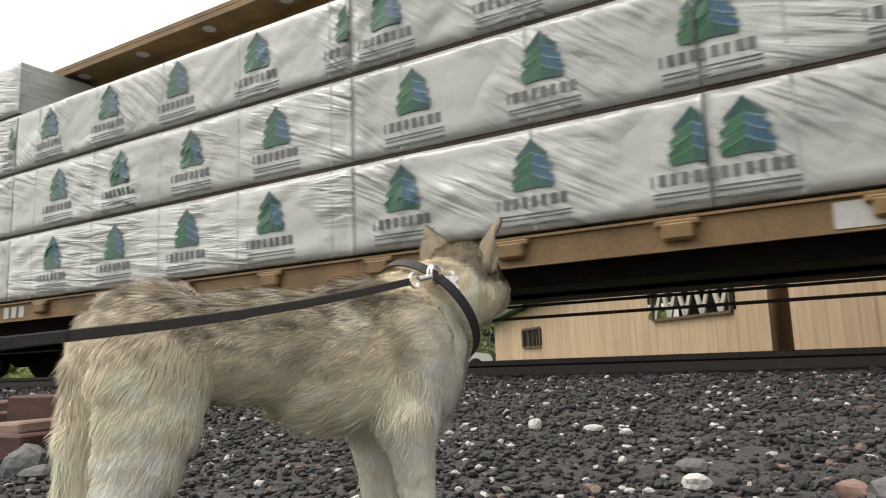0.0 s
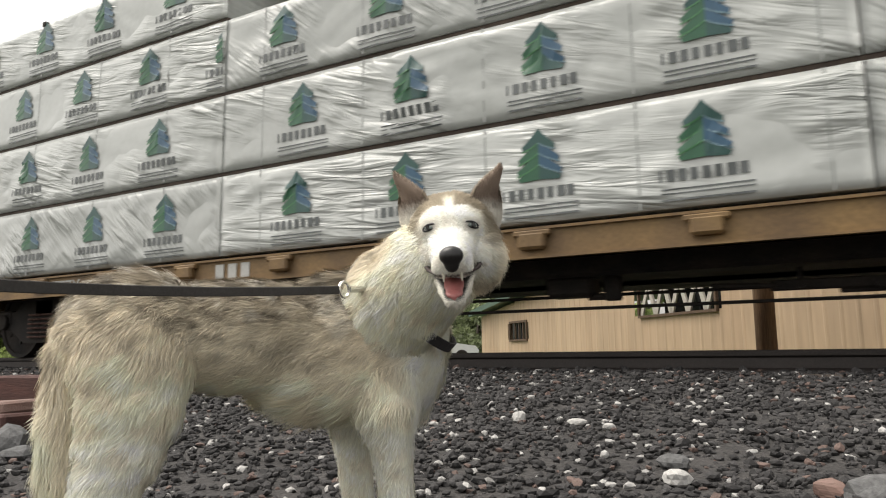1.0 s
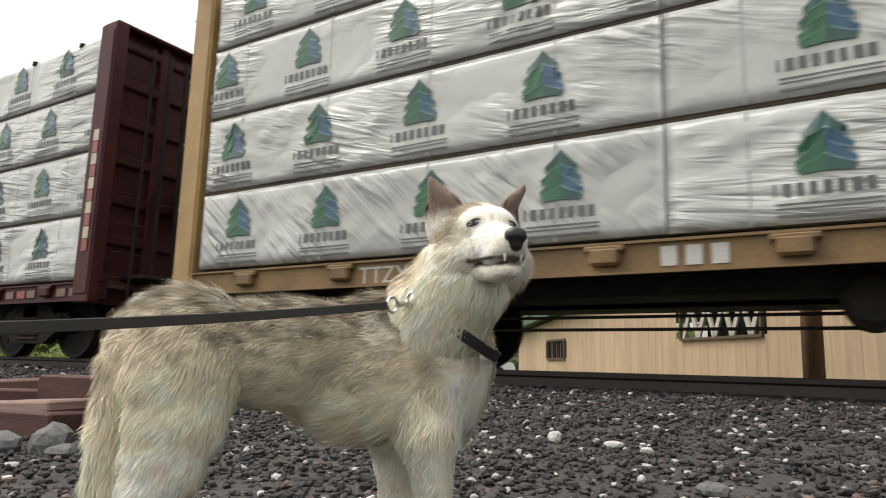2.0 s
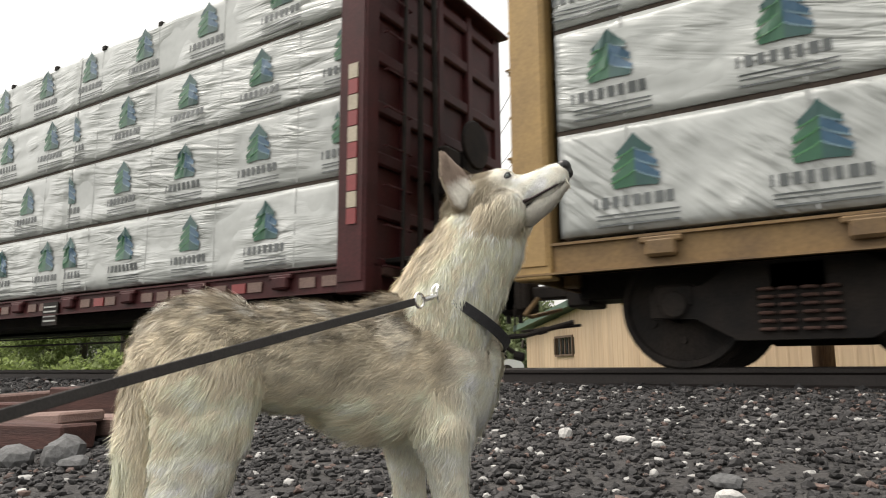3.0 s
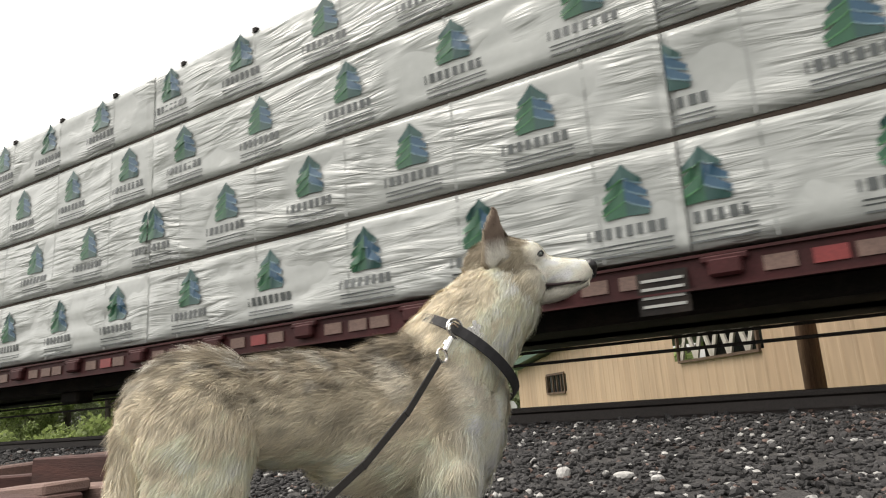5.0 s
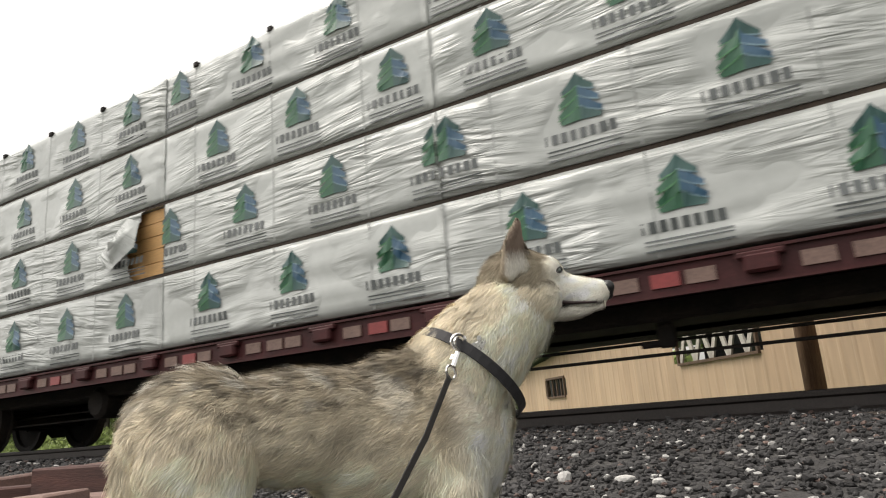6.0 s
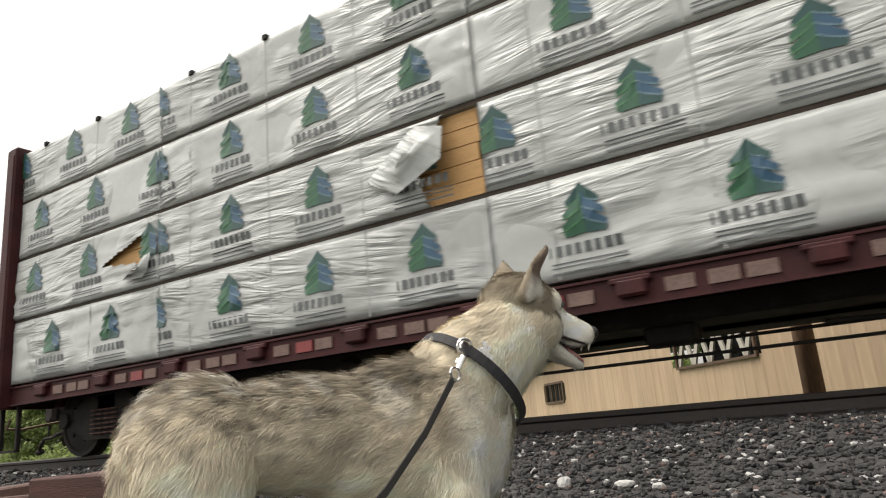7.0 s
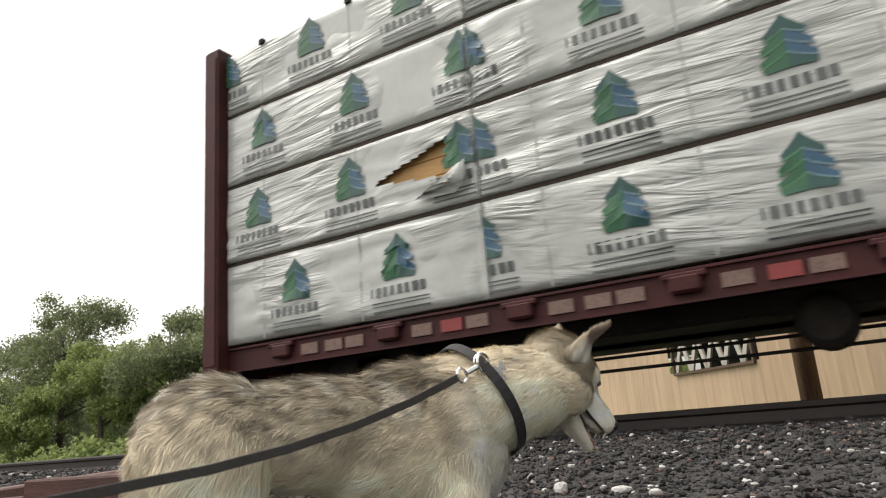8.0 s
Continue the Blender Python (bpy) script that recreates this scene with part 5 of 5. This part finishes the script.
        lip = np.clip(1.2 - np.abs(z + 0.045 + 0.16 * (x - 0.06)) / 0.004, 0, 1) * np.clip((x - 0.056) / 0.006, 0, 1)
        c = mixc(c, DARK[None], lip * 0.8)
        return c, c * np.where(k > 0.3, 0.92, 1.06)[:, None]
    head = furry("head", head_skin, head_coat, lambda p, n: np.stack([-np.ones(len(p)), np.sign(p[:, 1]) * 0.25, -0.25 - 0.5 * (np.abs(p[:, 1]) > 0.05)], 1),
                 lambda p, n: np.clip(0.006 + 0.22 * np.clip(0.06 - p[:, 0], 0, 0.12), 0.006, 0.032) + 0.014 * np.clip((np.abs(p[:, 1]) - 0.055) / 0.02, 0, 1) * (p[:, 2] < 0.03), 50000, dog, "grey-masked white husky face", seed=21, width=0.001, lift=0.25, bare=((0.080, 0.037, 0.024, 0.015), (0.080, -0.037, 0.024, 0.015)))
    part("nose", blend_build([("ball", (0.174, 0, -0.029), (0.0155, 0.0205, 0.0160)), ("ball", (0.172, 0, -0.042), (0.012, 0.013, 0.015))], 0.003), [NOSE], head, "black wet nose", smooth=True)
    for s in (1, -1):
        e = Build()
        bm = bmesh.new()
        bmesh.ops.create_uvsphere(bm, u_segments=16, v_segments=10, radius=0.0135)
        bm.transform(pose(0.0665, s * 0.0335, 0.024) @ Matrix.Diagonal((1, 1, 0.46, 1)))
        e.bm(bm, 0)
        ey = part("eye", e, [EYE_BLUE], head, "pale blue eye", smooth=True)
        d = Vector((0.84, s * 0.52, 0.05)).normalized()
        c = Vector((0.0665, s * 0.0335, 0.024)) + d * 0.0128
        part("pupil", Build().disc(c - d * 0.0008, d, 0.0036, 0.0046, 14), [EYE_BLACK], ey)
        rim = Build()
        u = d.orthogonal().normalized()
        w = d.cross(u)
        rim.tube([c - d * 0.002 + (Vector((-d.y, d.x, -0.22 * s)) * 0.0135 * math.cos(a) + Vector((0, 0, 1)) * 0.0050 * math.sin(a) - d * 0.004 * abs(math.cos(a))) for a in np.linspace(0, 6.283, 17)], 0.0020, 6)
        part("eyelid", rim, [NOSE], ey, "dark eye rim", smooth=True)
        tip = (-0.002, s * 0.098, 0.130)
        ear_skin = blend_skin("ear", [("limb", [(-0.016, s * 0.058, 0.042), (-0.010, s * 0.076, 0.085), tip], (0.029, 0.019, 0.006)), ("limb", [(0.012, s * 0.038, 0.050), (0.006, s * 0.062, 0.09), tip], (0.016, 0.014, 0.007)),
                                      ("limb", [(-0.040, s * 0.076, 0.030), (-0.028, s * 0.092, 0.08), tip], (0.018, 0.013, 0.006))], 0.005, 5)
        ev, en, et = ear_skin
        front = np.array((0.72, s * 0.69, 0.0))
        out = (ev - np.array((-0.012, s * 0.076, 0.0))) @ front
        hollow = np.clip((out + 0.002) / 0.014, 0, 1) * 0.02 * np.clip(1 - np.abs(ev[:, 2] - 0.08) / 0.045, 0, 1)
        ev = ev - front * hollow[:, None]

        def ear_coat(p, n):
            inner = np.clip((n @ front) * 2.0 - 0.2, 0, 1)
            c = mixc(np.repeat(np.array((0.30, 0.25, 0.185))[None], len(p), 0), np.array((0.24, 0.18, 0.14))[None], inner)
            c = mixc(c, WHITE[None] * 0.8, np.clip((0.075 - p[:, 2]) / 0.03, 0, 1) * inner)
            return c, c * 1.1
        furry("ear", (ev, en, et), ear_coat, lambda p, n: np.tile(np.array((-0.1, 0, 1.0)), (len(p), 1)), lambda p, n: np.full(len(p), 0.010), 8000, head, "upright pointed ear", seed=30 + s, width=0.0009, lift=0.2)
    for s in (1, -1):
        for x, h in ((0.158, 0.011), (0.14, 0.006), (0.128, 0.006), (0.115, 0.006)):
            part("tooth", Build().tube([(x, s * (0.014 + (0.158 - x) * 0.15), -0.056), (x - 0.002, s * (0.015 + (0.158 - x) * 0.15), -0.060 - h)], [0.004, 0.0008], 6), [TOOTH], head)
    part("palate", blend_build([("ball", (0.105, 0, -0.056), (0.055, 0.027, 0.008))], 0.004), [GUM], head, "dark inner mouth", smooth=True)
    for s in (1, -1):
        part("lip", Build().tube([(0.058, s * 0.0475, -0.044), (0.082, s * 0.044, -0.050), (0.110, s * 0.037, -0.054), (0.134, s * 0.030, -0.057), (0.150, s * 0.022, -0.057)], [0.0044, 0.0034, 0.0026, 0.002, 0.0012], 8), [GUM], head, "dark lip", smooth=True)
    # jaw: hinge at its origin
    jaw_skin = blend_skin("jaw", [("limb", [(0.0, 0.018, -0.002), (0.05, 0.013, -0.006), (0.098, 0.005, -0.001)], (0.019, 0.0145, 0.011)), ("limb", [(0.0, -0.018, -0.002), (0.05, -0.013, -0.006), (0.098, -0.005, -0.001)], (0.019, 0.0145, 0.011)), ("ball", (0.03, 0, -0.01), (0.05, 0.024, 0.013))], 0.005, 4)

    def jaw_coat(p, n):
        c = mixc(np.repeat(WHITE[None] * 0.95, len(p), 0), DARK[None], np.clip((p[:, 2] - 0.002) / 0.004, 0, 1))
        return c, c
    jaw = furry("jaw", jaw_skin, jaw_coat, lambda p, n: np.tile(np.array((-1.0, 0, -0.3)), (len(p), 1)), lambda p, n: np.full(len(p), 0.009), 8000, head, "white lower jaw with dark lip", seed=40, width=0.001, lift=0.2)
    return dog, neck, head, jaw, collar


def blend_build(blobs, voxel):
    v, n, t = blend_skin("tmp", blobs, voxel, 3)
    b = Build()
    b.add(v.tolist(), t.tolist())
    return b


dog, neck, head, jaw, collar = build_dog()
tongue = part("tongue", blend_build([("limb", [(0.01, 0, 0.010), (0.05, 0, 0.014), (0.085, 0, 0.012), (0.10, 0, 0.004)], (0.010, 0.010, 0.008, 0.005)), ("ball", (0.05, 0, 0.011), (0.05, 0.019, 0.007)), ("ball", (0.085, 0, 0.010), (0.02, 0.017, 0.006))], 0.004), [TONGUE], head, "pink panting tongue", smooth=True)

# leash of webbing pieces, with a swivel clip at the collar
LINKS, LINK = 8, 0.13
leash = tagged(new("leash"), "dark grey nylon webbing leash with a bright swivel clip", "leash")
clip = Build()
clip.tube([(0.012 * math.cos(a), 0.0, 0.018 * math.sin(a)) for a in np.linspace(0, 6.28, 15)], 0.003, 6)
clip.tube([(0.018, 0, 0), (0.05, 0, 0)], 0.006, 8)
clip.tube([(0.062 + 0.012 * math.cos(a), 0, 0.014 * math.sin(a)) for a in np.linspace(0, 6.28, 13)], 0.003, 6)
clip.box(0.022, 0.034, -0.012, 0.0, -0.003, 0.003, 0.001)
clip_ob = part("swivel_clip", clip, [CHROME], leash, "bright metal swivel clip")
links = []
web = Build().box(0, LINK + 0.008, -0.0013, 0.0013, -0.0072, 0.0072, 0.001).mesh("webbing_piece", [NYLON_GREY])
for i in range(LINKS):
    links.append(part("webbing_piece", web, [NYLON_GREY], leash))


# ---- movement ----
# seconds; place and heading of the dog on the ballast
DOG_ROWS = [(0.0, -0.898, 1.006, 0.008, 61.3), (0.5, -0.89, 0.982, -0.007, 58.8), (1.0, -0.914, 1.015, 0.0, 61.8), (1.5, -0.899, 1.008, -0.014, 59.8), (3.0, -0.91, 1.05, -0.012, 63.5),
            (3.5, -0.898, 1.033, -0.012, 61.3), (4.0, -0.897, 1.031, -0.01, 61.2), (4.5, -0.887, 1.038, -0.005, 61.6), (6.0, -0.873, 1.036, -0.028, 59.4), (6.5, -0.871, 1.041, -0.034, 59.2),
            (7.0, -0.872, 1.037, -0.027, 59.4), (7.5, -0.867, 1.038, -0.032, 59.0), (8.0, -0.88, 1.075, -0.025, 62.5)]
# seconds; the skull in the dog's space; its turn to the left, nose-up and lean; opening of the jaw
HEAD_ROWS = [(0.0, 0.43, 0.06, 0.622, 28, 8, 2, 8), (0.2, 0.439, 0.07, 0.633, 7, 2, 4, 20), (0.35, 0.465, 0.045, 0.665, -38, -5, 3, 25), (0.5, 0.484, 0.015, 0.688, -80, -9, 2, 27), (0.75, 0.355, -0.12, 0.668, -108, -9, 2, 29), (1.0, 0.244, -0.229, 0.652, -125, -7, 3, 29),
             (1.5, 0.224, -0.195, 0.650, -140, -12, 7, 29), (1.9, 0.24, -0.17, 0.68, -112, 2, 3, 18), (2.4, 0.275, -0.13, 0.74, -70, 26, -4, 6), (3.0, 0.30, -0.10, 0.789, -46, 38, -2, 2), (3.5, 0.34, -0.091, 0.756, -34, 24, -3, 2), (4.0, 0.36, -0.053, 0.745, -25, 28, 0, 2),
             (4.5, 0.381, -0.036, 0.742, -34, 18, 3, 2), (5.2, 0.397, -0.048, 0.738, -32, 12, 3, 2), (6.0, 0.412, -0.059, 0.731, -28, 7, 3, 4), (6.5, 0.422, -0.03, 0.712, 0, 0, 3, 27), (7.0, 0.434, -0.018, 0.693, -5, -5, 4, 29), (7.5, 0.466, -0.012, 0.674, -15, -15, 5, 29), (8.0, 0.495, -0.062, 0.565, -3, -32, 8, 27)]
# seconds; the leash's way at the collar and at its far end: azimuth from +x, and rise
LEASH_ROWS = [(0.0, -103, -13, -90, -7), (0.5, -101, -5, -84, -2), (1.0, -101, -5, -84, -2), (1.5, -103, -6, -82, -2), (2.3, -101, -10, -84, -8), (3.0, -100, -14, -87, -13), (3.5, -96, -52, -95, -1), (4.0, -97, -52, -97, 1),
              (4.5, -102, -47, -98, -7), (6.0, -97, -56, -96, -24), (6.5, -98, -53, -97, -24), (7.0, -99, -50, -99, -18), (7.5, -102, -42, -104, -8), (8.0, -107, -21, -104, -5)]
NECK_BASE, COLLAR_BASE = Vector((0.185, 0, 0.488)), Vector((0.235, 0, 0.495))


def head_pose(row):
    t, x, y, z, yaw, pitch, lean, gape = row
    return pose(x, y, z) @ pose(0, 0, 0, 0, 0, yaw) @ pose(0, 0, 0, 0, -pitch, 0) @ pose(0, 0, 0, lean, 0, 0)


def neck_pose(row):
    d = Vector(row[1:4]) - NECK_BASE
    sunk = min(0.08, max(0.0, 0.33 - d.length))   # how far the neck draws back into the shoulders
    d.normalize()
    y = Vector((0, 0, 1)).cross(d).normalized()
    z = d.cross(y)
    return Matrix.Translation(NECK_BASE - d * sunk) @ Matrix((d, y, z)).transposed().to_4x4()


def collar_pose(row):
    d = (Vector(row[1:4]) - COLLAR_BASE).normalized()
    c = COLLAR_BASE + d * 0.068 + Vector((0.002, 0, 0.012))
    d = (d * 0.5 + Vector((0.38, 0, 0.34))).normalized()
    y = Vector((0, 0, 1)).cross(d)
    y = (y.normalized() * 0.4 + Vector((0, 1, 0)) * 0.6)
    y = (y - d * y.dot(d)).normalized()
    return Matrix.Translation(c) @ Matrix((d, y, d.cross(y))).transposed().to_4x4()


def lerp_rows(rows, t):
    ts = [r[0] for r in rows]
    return (t, *[float(np.interp(t, ts, [r[i] for r in rows])) for i in range(1, len(rows[0]))])


def dog_pose(row):
    return pose(row[1], row[2], row[3], 0, 0, row[4])


def motions():
    for car in (yellow_car, red_car):
        walk(car, [(r[0], pose(r[4], 0, 0)) for r in CAM_ROWS])
    steps = [k * 0.16 for k in range(51)]
    for w, x, z in WHEELSETS:
        walk(w, [(t, pose(x, 0, z) @ pose(0, 0, 0, 0, math.degrees(lerp_rows([(r[0], r[4]) for r in CAM_ROWS], t)[1] / 0.457), 0)) for t in steps])
    walk(dog, [(r[0], dog_pose(r)) for r in DOG_ROWS])
    walk(head, [(r[0], head_pose(r)) for r in HEAD_ROWS])
    walk(neck, [(r[0], neck_pose(r)) for r in HEAD_ROWS])
    walk(collar, [(r[0], collar_pose(r)) for r in HEAD_ROWS])
    walk(jaw, [(r[0], pose(0.052, 0, -0.058, 0, r[7] - 2, 0)) for r in HEAD_ROWS])
    walk(tongue, [(r[0], pose(0.052, 0, -0.064, 0, r[7] * 0.8 + 1, 0)) for r in HEAD_ROWS])
    times = sorted({r[0] for r in LEASH_ROWS} | {r[0] for r in HEAD_ROWS})
    paths = {i: [] for i in range(-1, LINKS)}
    for t in times:
        hook = dog_pose(lerp_rows(DOG_ROWS, t)) @ collar_pose(lerp_rows(HEAD_ROWS, t)) @ Vector((-0.004, -0.109, 0.082))
        _, a0, e0, a1, e1 = lerp_rows(LEASH_ROWS, t)
        p = hook
        for i in range(-1, LINKS):
            k = min(1.0, max(0.0, (i + 0.5) / (LINKS * 0.55)))
            az, el = a0 + (a1 - a0) * k, e0 + (e1 - e0) * k
            m = Matrix.Translation(p) @ pose(0, 0, 0, 0, 0, az) @ pose(0, 0, 0, 0, -el, 0)
            paths[i].append((t, m))
            p = m @ Vector((0.07 if i < 0 else LINK, 0, 0))
    walk(clip_ob, paths[-1])
    for i, ob in enumerate(links):
        walk(ob, paths[i])


motions()
